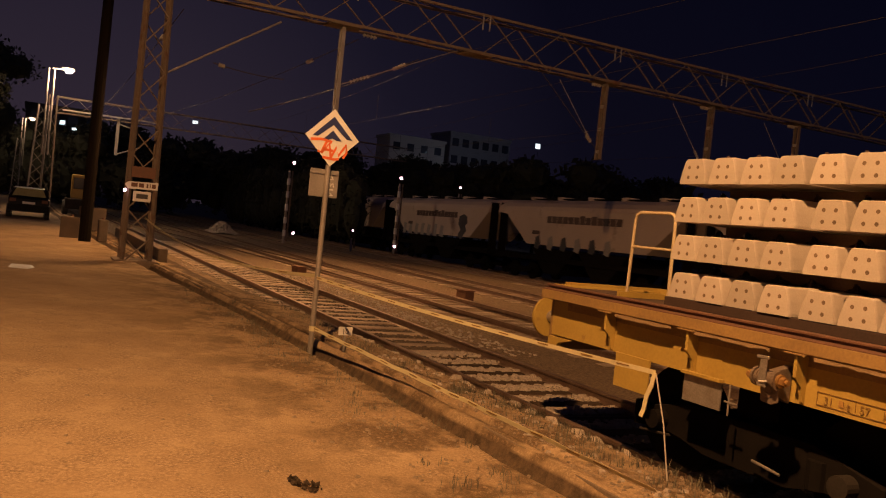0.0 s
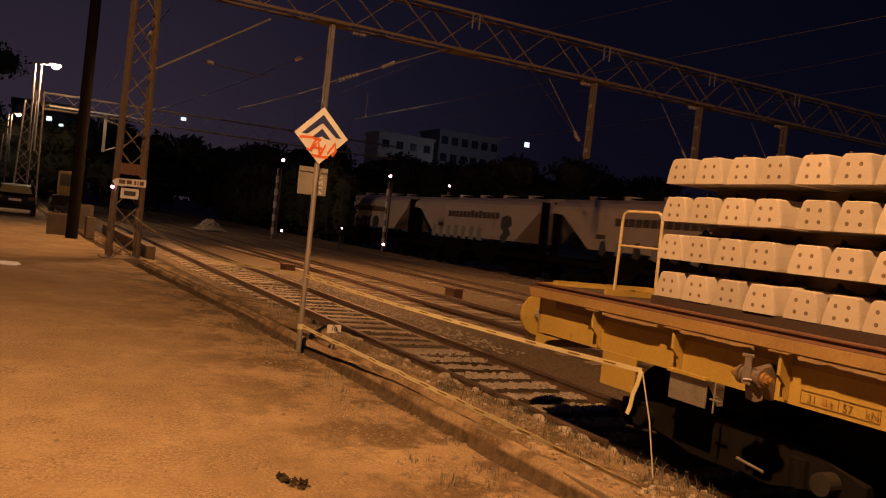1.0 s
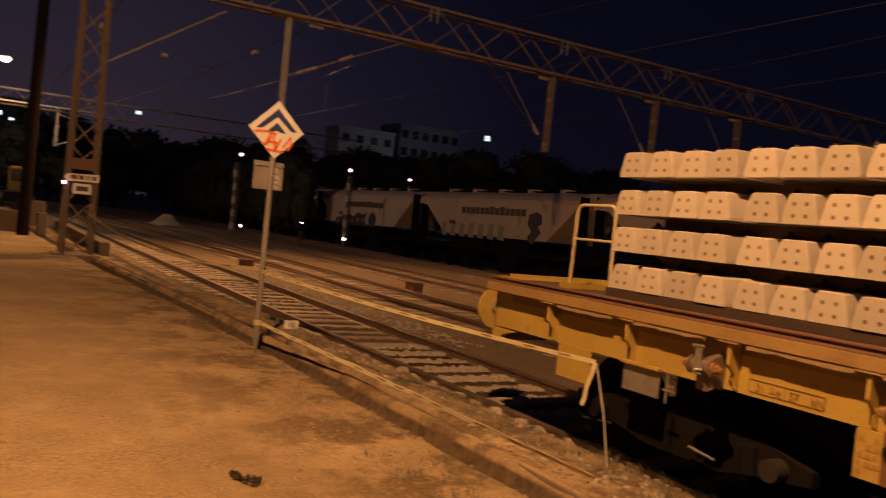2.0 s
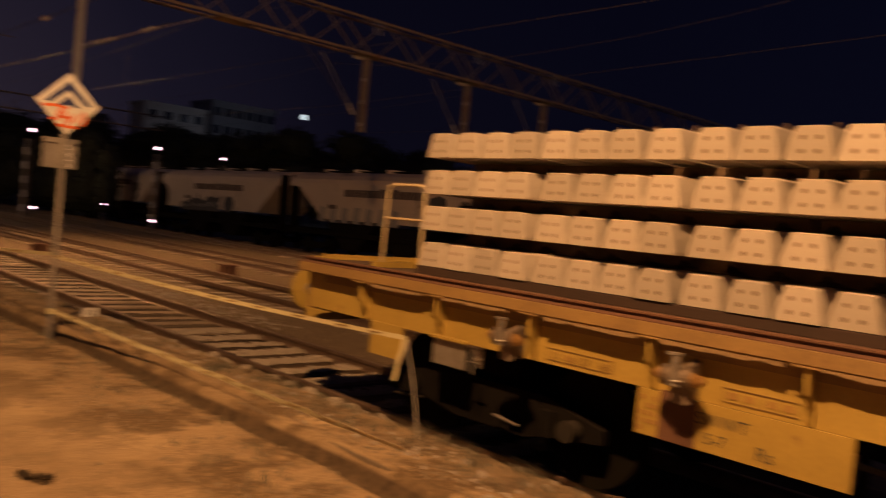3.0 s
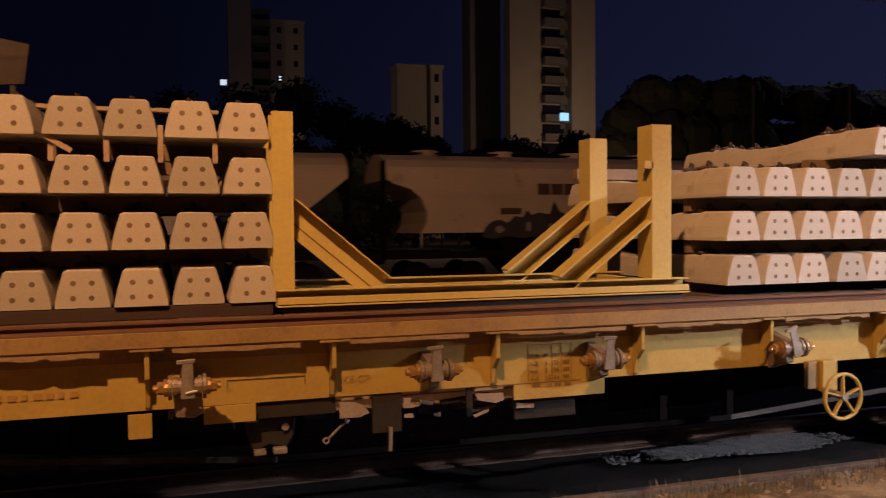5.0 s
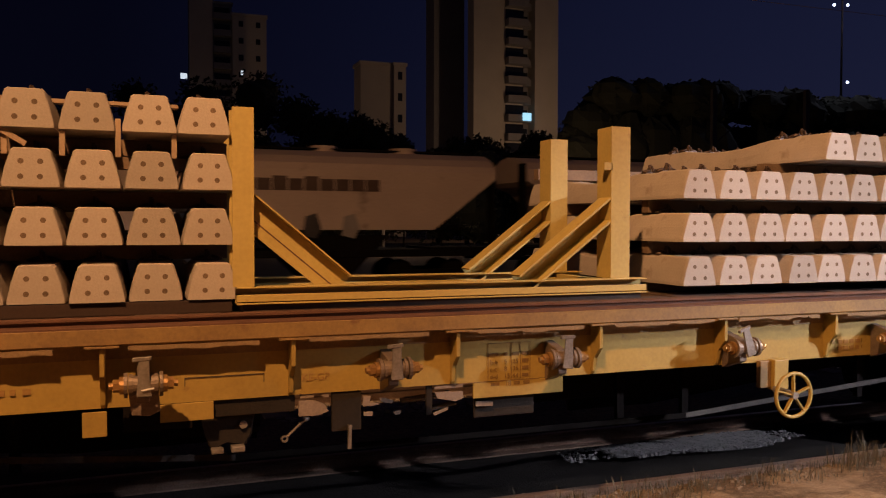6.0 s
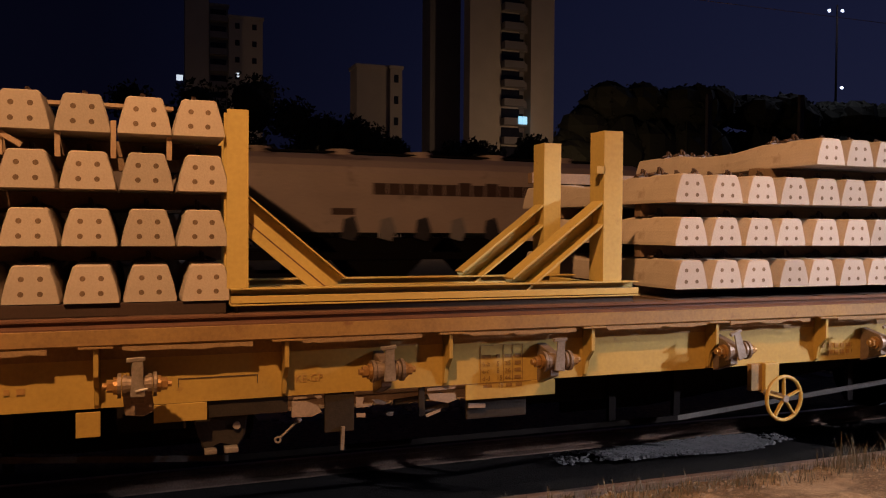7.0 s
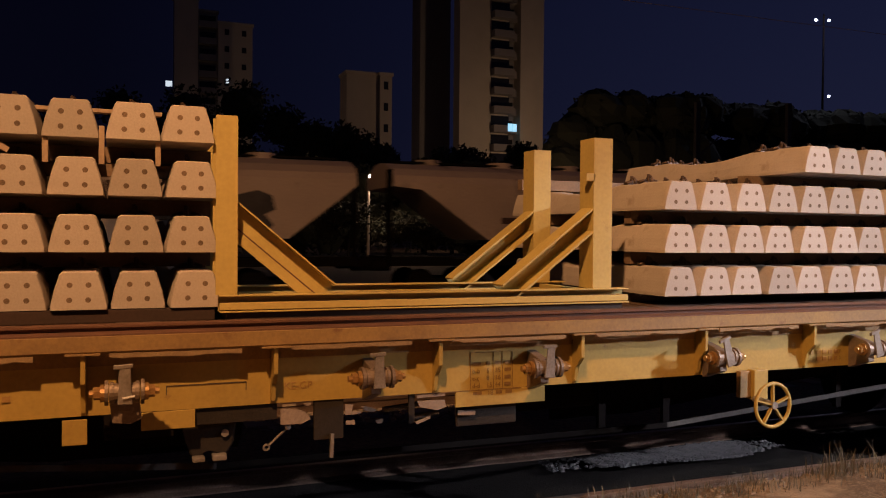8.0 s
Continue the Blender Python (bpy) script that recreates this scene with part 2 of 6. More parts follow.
G_SIGNAL = glow("pink_signal_glow", (1.0, 0.55, 0.66), 4.0)
M_PALE_YELLOW = surface("pale_cream_paint", (0.46, 0.37, 0.23), (0.36, 0.285, 0.17), 0.6, 0, 6, 50, 0.05, 0.6)
M_GRIME = surface("grimy_axle_steel", (0.032, 0.026, 0.021), (0.016, 0.013, 0.011), 0.8, 0.0, 8, 60, 0.2, 0.8, spec=0.2)
G_WINDOW = glow("cool_window_glow", (0.40, 0.80, 0.95), 0.85)
G_WINDOW_W = glow("pale_window_glow", (0.70, 0.80, 0.80), 0.8)
G_MAST = glow("mast_light_glow", (0.80, 0.90, 1.0), 5.0)


# ---- mesh helpers ----
def thing(name, label, category, place=(0, 0, 0), group="", kind=""):
    ob = new(name)
    ob.location = place
    ob.empty_display_size = 0.2
    return tagged(ob, label, category, group, kind)


def mesh_of(name, bm, mats, smooth=False):
    me = bpy.data.meshes.new(name)
    bmesh.ops.recalc_face_normals(bm, faces=bm.faces[:])
    bm.to_mesh(me)
    bm.free()
    for m in mats if isinstance(mats, (list, tuple)) else [mats]:
        me.materials.append(m)
    if smooth:
        me.shade_smooth()
    return me


def part(name, bm, material, parent=None, label="", smooth=False):
    ob = new(name, mesh_of(name, bm, material, smooth))
    ob.parent = parent
    if label:
        ob["label"] = label
    return ob


def box(x0, x1, y0, y1, z0, z1, bevel=0.0, bm=None):
    mine = bmesh.new()
    bmesh.ops.create_cube(mine, size=1)
    for v in mine.verts:
        v.co = Vector((x0 + (v.co.x + 0.5) * (x1 - x0), y0 + (v.co.y + 0.5) * (y1 - y0), z0 + (v.co.z + 0.5) * (z1 - z0)))
    if bevel:
        bmesh.ops.bevel(mine, geom=mine.edges[:], offset=bevel, segments=2, affect="EDGES", profile=0.6)
    return join(bm, mine)


def join(bm, mine):
    if bm is None:
        return mine
    me = bpy.data.meshes.new("tmp")
    mine.to_mesh(me)
    mine.free()
    bm.from_mesh(me)
    bpy.data.meshes.remove(me)
    return bm


def bar(p, q, w, h=None, bm=None, up=(0, 0, 1), bevel=0.0):
    """A straight bar of section w by h from p to q."""
    h = h or w
    p, q = Vector(p), Vector(q)
    d = (q - p).normalized()
    side = d.cross(Vector(up))
    if side.length < 1e-4:
        side = d.cross(Vector((0, 1, 0)))
    side.normalize()
    top = side.cross(d).normalized()
    mine = bmesh.new()
    bmesh.ops.create_cube(mine, size=1)
    length = (q - p).length
    for v in mine.verts:
        v.co = p + d * ((v.co.x + 0.5) * length) + side * (v.co.y * w) + top * (v.co.z * h)
    if bevel:
        bmesh.ops.bevel(mine, geom=mine.edges[:], offset=bevel, segments=1, affect="EDGES")
    return join(bm, mine)


def rod(p, q, r, seg=10, bm=None, r2=None):
    p, q = Vector(p), Vector(q)
    mine = bmesh.new()
    bmesh.ops.create_cone(mine, cap_ends=True, segments=seg, radius1=r, radius2=r if r2 is None else r2, depth=(q - p).length)
    turn = (q - p).to_track_quat("Z", "Y").to_matrix().to_4x4()
    mine.transform(Matrix.Translation((p + q) / 2) @ turn)
    return join(bm, mine)


def prism(points, axis, a, b, bm=None, bevel=0.0):
    """A profile extruded along an axis from a to b; points are the other two coordinates, in axis order."""
    mine = bmesh.new()
    k = "xyz".index(axis)

    def place(u, v, w):
        c = [u, v]
        c.insert(k, w)
        return c

    lo = [mine.verts.new(place(u, v, a)) for u, v in points]
    hi = [mine.verts.new(place(u, v, b)) for u, v in points]
    mine.faces.new(lo)
    mine.faces.new(hi[::-1])
    for i in range(len(points)):
        j = (i + 1) % len(points)
        mine.faces.new((lo[i], hi[i], hi[j], lo[j]))
    if bevel:
        bmesh.ops.bevel(mine, geom=mine.edges[:], offset=bevel, segments=1, affect="EDGES")
    return join(bm, mine)


def ring(center, axis, radius, tube, seg=28, sides=8, bm=None):
    mine = bmesh.new()
    rot = Vector(axis).to_track_quat("Z", "Y").to_matrix()
    rows = []
    for i in range(seg):
        a = 2 * math.pi * i / seg
        row = []
        for j in range(sides):
            b = 2 * math.pi * j / sides
            c = Vector(((radius + tube * math.cos(b)) * math.cos(a), (radius + tube * math.cos(b)) * math.sin(a), tube * math.sin(b)))
            row.append(mine.verts.new(Vector(center) + rot @ c))
        rows.append(row)
    for i in range(seg):
        for j in range(sides):
            mine.faces.new((rows[i][j], rows[(i + 1) % seg][j], rows[(i + 1) % seg][(j + 1) % sides], rows[i][(j + 1) % sides]))
    return join(bm, mine)


def ball(center, r, seg=12, bm=None, squash=1.0):
    mine = bmesh.new()
    bmesh.ops.create_uvsphere(mine, u_segments=seg, v_segments=max(6, seg // 2), radius=r)
    for v in mine.verts:
        v.co.z *= squash
    mine.transform(Matrix.Translation(center))
    return join(bm, mine)


def strip(points, width, thick, up=(0, 0, 1), bm=None):
    """A thin band along a polyline, its width along up."""
    mine = bmesh.new()
    pts = [Vector(p) for p in points]
    rows = []
    for i, p in enumerate(pts):
        d = (pts[min(i + 1, len(pts) - 1)] - pts[max(i - 1, 0)]).normalized()
        u = Vector(up) if not isinstance(up, list) else Vector(up[i])
        u = (u - d * u.dot(d)).normalized()
        s = d.cross(u).normalized()
        rows.append([mine.verts.new(p + u * a * width / 2 + s * b * thick / 2) for a, b in ((1, 1), (1, -1), (-1, -1), (-1, 1))])
    for r0, r1 in zip(rows, rows[1:]):
        for k in range(4):
            mine.faces.new((r0[k], r1[k], r1[(k + 1) % 4], r0[(k + 1) % 4]))
    mine.faces.new(rows[0])
    mine.faces.new(rows[-1][::-1])
    return join(bm, mine)


def sag(p, q, drop, n=14):
    p, q = Vector(p), Vector(q)
    return [p.lerp(q, i / n) - Vector((0, 0, drop * 4 * (i / n) * (1 - i / n))) for i in range(n + 1)]


def wire_mesh(points, r, bm=None, seg=5):
    mine = bmesh.new()
    pts = [Vector(p) for p in points]
    rows = []
    for i, p in enumerate(pts):
        d = (pts[min(i + 1, len(pts) - 1)] - pts[max(i - 1, 0)]).normalized()
        s = d.cross(Vector((0.01, 0.02, 1))).normalized()
        u = s.cross(d)
        rows.append([mine.verts.new(p + (s * math.cos(2 * math.pi * k / seg) + u * math.sin(2 * math.pi * k / seg)) * r) for k in range(seg)])
    for r0, r1 in zip(rows, rows[1:]):
        for k in range(seg):
            mine.faces.new((r0[k], r1[k], r1[(k + 1) % seg], r0[(k + 1) % seg]))
    return join(bm, mine)

# ---- ground: one sheet from the yard over the track bed to the horizon ----
RAIL_TOP = -0.36
TRACKS = (6.52, 10.62, 15.0, 20.2, 25.5)
EDGE_BENDS = ((-400, 1.0), (-60, 2.0), (-33, 2.75), (-21, 3.2), (-12.6, 3.72), (-7.5, 3.9), (-4.8, 3.95), (20, 4.05), (400, 4.2))


def edge_y(x):
    """The line of the yard's edge."""
    for (x0, y0), (x1, y1) in zip(EDGE_BENDS, EDGE_BENDS[1:]):
        if x <= x1:
            return y0 + (y1 - y0) * (x - x0) / (x1 - x0)
    return EDGE_BENDS[-1][1]


def far_drop(x):
    """How far the farthest track lies below the others."""
    k = min(1.0, max(0.0, (-x - 2) / 48))
    return -0.42 * k


def ground_z(x, y):
    e = edge_y(x)
    d = y - e
    near = max(0.0, 1 - abs(x) / 60)
    n1 = noise.noise((x * 0.35, y * 0.35, 0.0)) * 0.03 * near
    n2 = noise.noise((x * 2.3, y * 2.3, 5.0)) * 0.012 * near
    if d < 0:
        fade = min(1.0, max(0.0, (-2.6 - x) / 1.4))
        g = -0.15 * fade * math.exp(-((d + 0.27 + 0.015 * math.sin(x * 1.7) + 0.02 * noise.noise((x * 1.3, 0.0, 9.0))) / 0.165) ** 10)
        return n1 * min(1, -d) + n2 * min(1, -d * 2) + g
    if d < 0.28:
        return -0.03 + n2 - 0.09 * math.exp(-((d - 0.13) / 0.045) ** 4) * min(1.0, max(0.0, (-4.6 - x) / 1.4))
    if d < 0.85:
        return -0.05 - 0.06 * (d - 0.28) + n1 + n2 * 2.5
    if d < 1.45:
        k = (d - 0.85) / 0.6
        return -0.085 - 0.43 * k * k * (3 - 2 * k) + n2 * 2
    return -0.52 + n1 * 0.6 + n2 * 1.5 + far_drop(x) * min(1.0, max(0.0, (y - 21.5) / 2.0))


def build_ground():
    far = [90, 130, 200, 320, 600, 1200, 2500]
    xs = [-v for v in far[::-1]] + list(np.arange(-70, -26, 2.0)) + list(np.arange(-26, -12, 0.4)) + list(np.arange(-12, 12, 0.11)) + list(np.arange(12, 31, 1.0)) + [40, 60] + far
    ys = [-2500, -1200, -400, -120, -50, -25, -14, -8, -5, -3] + list(np.arange(-2, 2, 0.2)) + list(np.arange(2, 3.1, 0.07)) + list(np.arange(3.1, 4.3, 0.032)) + list(np.arange(4.3, 6.0, 0.07)) + list(np.arange(6, 9, 0.3)) + list(np.arange(9, 30, 1.5)) + [32, 36, 45, 60, 90, 150, 300, 700, 1500, 2600]
    verts = [(float(x), float(y), ground_z(x, y)) for x in xs for y in ys]
    m = len(ys)
    faces = [(i * m + j, (i + 1) * m + j, (i + 1) * m + j + 1, i * m + j + 1) for i in range(len(xs) - 1) for j in range(m - 1)]
    me = bpy.data.meshes.new("ground")
    me.from_pydata(verts, [], faces)
    me.shade_smooth()
    # sandy yard against dark trodden ballast, parted by height and worn by noise
    mat, t, bsdf = node_mat("yard_and_track_bed")
    n, l = t.nodes, t.links
    tc = n.new("ShaderNodeTexCoord")
    sep = n.new("ShaderNodeSeparateXYZ")
    l.new(tc.outputs["Object"], sep.inputs[0])

    def noise_node(scale, detail=6, rough=0.6):
        k = n.new("ShaderNodeTexNoise")
        k.inputs["Scale"].default_value, k.inputs["Detail"].default_value, k.inputs["Roughness"].default_value = scale, detail, rough
        l.new(tc.outputs["Object"], k.inputs["Vector"])
        return k.outputs[0]

    def ramp(src, stops):
        r = n.new("ShaderNodeValToRGB")
        while len(r.color_ramp.elements) < len(stops):
            r.color_ramp.elements.new(0.5)
        for e, (p, c) in zip(r.color_ramp.elements, stops):
            e.position, e.color = p, (*c, 1)
        l.new(src, r.inputs[0])
        return r.outputs[0]

    def mix(fac, a, b):
        k = n.new("ShaderNodeMix")
        k.data_type = "RGBA"
        l.new(fac, k.inputs[0])
        l.new(a, k.inputs[6])
        l.new(b, k.inputs[7])
        return k.outputs[2]

    sand = ramp(noise_node(0.8, 8, 0.62), [(0.30, (0.215, 0.142, 0.072)), (0.48, (0.34, 0.235, 0.130)), (0.68, (0.46, 0.335, 0.195))])
    grit = ramp(noise_node(46, 6, 0.8), [(0.36, (0.085, 0.056, 0.030)), (0.50, (0.25, 0.172, 0.10)), (0.64, (0.46, 0.34, 0.22))])
    patch = ramp(noise_node(2.4, 9, 0.75), [(0.38, (0.18, 0.18, 0.18)), (0.62, (0.85, 0.85, 0.85))])
    yard = mix(patch, sand, grit)
    litter = ramp(noise_node(1.5, 13, 0.72), [(0.47, (0, 0, 0)), (0.545, (0.85, 0.85, 0.85))])
    soil = ramp(noise_node(24, 8, 0.8), [(0.34, (0.03, 0.018, 0.009)), (0.52, (0.115, 0.073, 0.038)), (0.66, (0.30, 0.205, 0.115))])
    # dry weeds and soil gather beside the yard's edge
    near_edge = n.new("ShaderNodeMapRange")
    near_edge.inputs[1].default_value, near_edge.inputs[2].default_value = 1.5, 3.0
    l.new(sep.outputs[1], near_edge.inputs[0])
    both = n.new("ShaderNodeMath")
    both.operation = "MULTIPLY"
    l.new(litter, both.inputs[0])
    l.new(near_edge.outputs[0], both.inputs[1])
    yard = mix(both.outputs[0], yard, soil)
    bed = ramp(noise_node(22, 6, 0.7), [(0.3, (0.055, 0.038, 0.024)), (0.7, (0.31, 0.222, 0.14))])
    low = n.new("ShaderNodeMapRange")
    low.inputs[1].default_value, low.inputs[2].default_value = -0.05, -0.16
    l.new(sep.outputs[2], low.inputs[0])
    # the standing wagon's shade, painted into the bed's colour across the track
    shade_y = n.new("ShaderNodeMath")
    shade_y.operation = "MULTIPLY_ADD"
    shade_y.inputs[1].default_value = 0.5
    l.new(noise_node(3.0, 6, 0.7), shade_y.inputs[0])
    shade_reach = n.new("ShaderNodeMapRange")
    shade_reach.inputs[1].default_value, shade_reach.inputs[2].default_value = -2.2, 0.4
    shade_reach.inputs[3].default_value, shade_reach.inputs[4].default_value = 0.0, 0.42
    l.new(sep.outputs[0], shade_reach.inputs[0])
    shade_sum = n.new("ShaderNodeMath")
    l.new(sep.outputs[1], shade_sum.inputs[0])
    l.new(shade_reach.outputs[0], shade_sum.inputs[1])
    l.new(shade_sum.outputs[0], shade_y.inputs[2])
    shade_from = n.new("ShaderNodeMapRange")
    shade_from.inputs[1].default_value, shade_from.inputs[2].default_value = 5.1, 5.3
    l.new(shade_y.outputs[0], shade_from.inputs[0])
    shade_to = n.new("ShaderNodeMapRange")
    shade_to.inputs[1].default_value, shade_to.inputs[2].default_value = 8.9, 8.6
    l.new(shade_y.outputs[0], shade_to.inputs[0])
    shade_x = n.new("ShaderNodeMapRange")
    shade_x.inputs[1].default_value, shade_x.inputs[2].default_value = -5.8, -5.0
    l.new(sep.outputs[0], shade_x.inputs[0])
    shade_band = n.new("ShaderNodeMath")
    shade_band.operation = "MULTIPLY"
    l.new(shade_from.outputs[0], shade_band.inputs[0])
    l.new(shade_to.outputs[0], shade_band.inputs[1])
    shade_mask = n.new("ShaderNodeMath")
    shade_mask.operation = "MULTIPLY"
    l.new(shade_band.outputs[0], shade_mask.inputs[0])
    l.new(shade_x.outputs[0], shade_mask.inputs[1])
    in_shade = ramp(noise_node(18, 6, 0.7), [(0.3, (0.004, 0.003, 0.0025)), (0.7, (0.014, 0.011, 0.009))])
    bed = mix(shade_mask.outputs[0], bed, in_shade)
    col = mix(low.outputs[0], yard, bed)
    # dark wet soil lies in the gutter on the yard's side of the kerb
    gut = n.new("ShaderNodeMapRange")
    gut.inputs[1].default_value, gut.inputs[2].default_value = -0.05, -0.075
    l.new(sep.outputs[2], gut.inputs[0])
    side = n.new("ShaderNodeMapRange")
    side.inputs[1].default_value, side.inputs[2].default_value = 4.02, 3.98
    l.new(sep.outputs[1], side.inputs[0])
    wet = n.new("ShaderNodeMath")
    wet.operation = "MULTIPLY"
    l.new(gut.outputs[0], wet.inputs[0])
    l.new(side.outputs[0], wet.inputs[1])
    ditch = ramp(noise_node(9, 6, 0.7), [(0.3, (0.038, 0.025, 0.014)), (0.7, (0.135, 0.09, 0.053))])
    col = mix(wet.outputs[0], col, ditch)
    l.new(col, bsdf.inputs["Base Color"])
    bsdf.inputs["Roughness"].default_value = 0.93
    bsdf.inputs["Specular IOR Level"].default_value = 0.25
    bp = n.new("ShaderNodeBump")
    bp.inputs["Strength"].default_value, bp.inputs["Distance"].default_value = 0.8, 0.035
    l.new(noise_node(26, 8, 0.75), bp.inputs["Height"])
    l.new(bp.outputs[0], bsdf.inputs["Normal"])
    me.materials.append(mat)
    return tagged(new("ground", me), "sandy trodden yard falling to dark stony track bed", "ground", kind="structure")


build_ground()


# ---- railway tracks ----
def rail_profile(y, top):
    h = 0.15
    pts = [(-0.07, -h), (0.07, -h), (0.07, -h + 0.012), (0.012, -h + 0.03), (0.010, -0.045), (0.034, -0.034), (0.036, -0.006), (0.026, 0.0),
           (-0.026, 0.0), (-0.036, -0.006), (-0.034, -0.034), (-0.010, -0.045), (-0.012, -h + 0.03), (-0.07, -h + 0.012)]
    return [(y + a, top + b) for a, b in pts]


def build_track(center, x0, x1, ties_from, ties_to, n):
    track = thing("railway_track", "rusty steel rails on dusty sleepers in dark ballast", "railway track", (0, 0, 0), "yard tracks", "structure")
    drop = far_drop if center > 23 else (lambda x: 0.0)
    for side in (-0.755, 0.755):
        if center > 23:
            part("rail", strip([(x, center + side, RAIL_TOP - 0.075 + far_drop(x)) for x in (x0, -50, -2, x1)], 0.15, 0.07), M_RAILHEAD, track)
        else:
            part("rail", prism(rail_profile(center + side, RAIL_TOP), "x", x0, x1), M_RAILHEAD, track)
    base = box(-0.125, 0.125, center - 1.25, center + 1.25, -0.57, RAIL_TOP - 0.135, 0.015)
    me = mesh_of("track_sleeper", base, M_TIES)
    dark = me.copy()
    dark.materials.clear()
    dark.materials.append(M_TIES_DARK)
    # sleepers under the wagon take a copy with shade in its colour
    in_shade = me.copy()
    in_shade.materials.clear()
    in_shade.materials.append(M_TIES_SHADE)
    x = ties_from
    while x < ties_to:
        ob = new("track_sleeper", in_shade if n == 0 and x > -5.6 else dark if n == 0 and x > -12.2 else me)
        ob.parent = track
        sunk = -0.07 if n == 0 and x > -4.9 else drop(x)
        ob.location = (x + random.uniform(-0.03, 0.03), random.uniform(-0.04, 0.04), sunk + random.uniform(-0.012, 0.006))
        ob.rotation_euler = (0, 0, random.uniform(-0.02, 0.02))
        x += 0.62
    return track


build_track(TRACKS[0], -140, 60, -42, 13, 0)
build_track(TRACKS[1], -140, 60, -40, 13, 1)
for c in TRACKS[2:]:
    build_track(c, -160, 90, -30, -12, 2)

# turnout: a curved pair of rails that leaves the first track far down the yard
turnout = thing("turnout_rails", "rusty diverging turnout rails in dark ballast", "railway track", (0, 0, 0), "yard tracks", "structure")
for side in (-0.755, 0.755):
    pts = []
    for i in range(25):
        x = -14 - i * 2.2
        pts.append((x, TRACKS[1] + side - 4.1 * min(1, (i / 24)) ** 1.6, RAIL_TOP - 0.03))
    part("rail", strip(pts, 0.06, 0.07), M_RAILHEAD, turnout)

# kerb stones along the yard's edge
kerb = thing("kerb", "low worn concrete kerb along the yard", "kerb", (0, 0, 0), "", "structure")
stone_mesh = mesh_of("kerb_stone", box(-0.488, 0.488, -0.042, 0.042, -0.18, 0.0, 0.012), M_KERB)
x = -30.0
while x < -2.9:
    a = math.atan2(edge_y(x + 0.5) - edge_y(x - 0.5), 1.0)
    ob = new("kerb_stone", stone_mesh)
    ob.parent = kerb
    ob.location = (x, edge_y(x) - 0.035 + random.uniform(-0.008, 0.008), random.uniform(-0.02, 0.0))
    ob.rotation_euler = (random.uniform(-0.03, 0.03), random.uniform(-0.012, 0.012), a + random.uniform(-0.012, 0.012))
    x += 0.985

# ---- the flat wagon ----
WX0, WX1, WY0, WY1 = -7.08, 11.2, 5.10, 7.94
WC = 6.52
RIB = 1.01


def lettering(x0, z0, width, height, rows, y, seed, step, material, parent):
    """Rows of small flat bars in place of lettering, each a part, on a face that looks towards -y."""
    rng = random.Random(seed)
    for r in range(rows):
        zc = z0 + height * (r + 0.5) / rows
        h = height / rows * 0.62
        x = x0
        while x < x0 + width:
            w = step * rng.uniform(0.45, 0.8)
            if rng.random() < 0.82:
                part("letter_bar", box(x, min(x + w, x0 + width), y - 0.004, y, zc - h / 2, zc + h / 2), material, parent)
            x += step


def add_text(body, parent, m, size, material, name="lettering"):
    cu = bpy.data.curves.new(name, "FONT")
    cu.body, cu.size, cu.extrude = body, size, 0.001
    cu.materials.append(material)
    ob = new(name, cu)
    ob.parent = parent
    ob.matrix_basis = m
    return ob


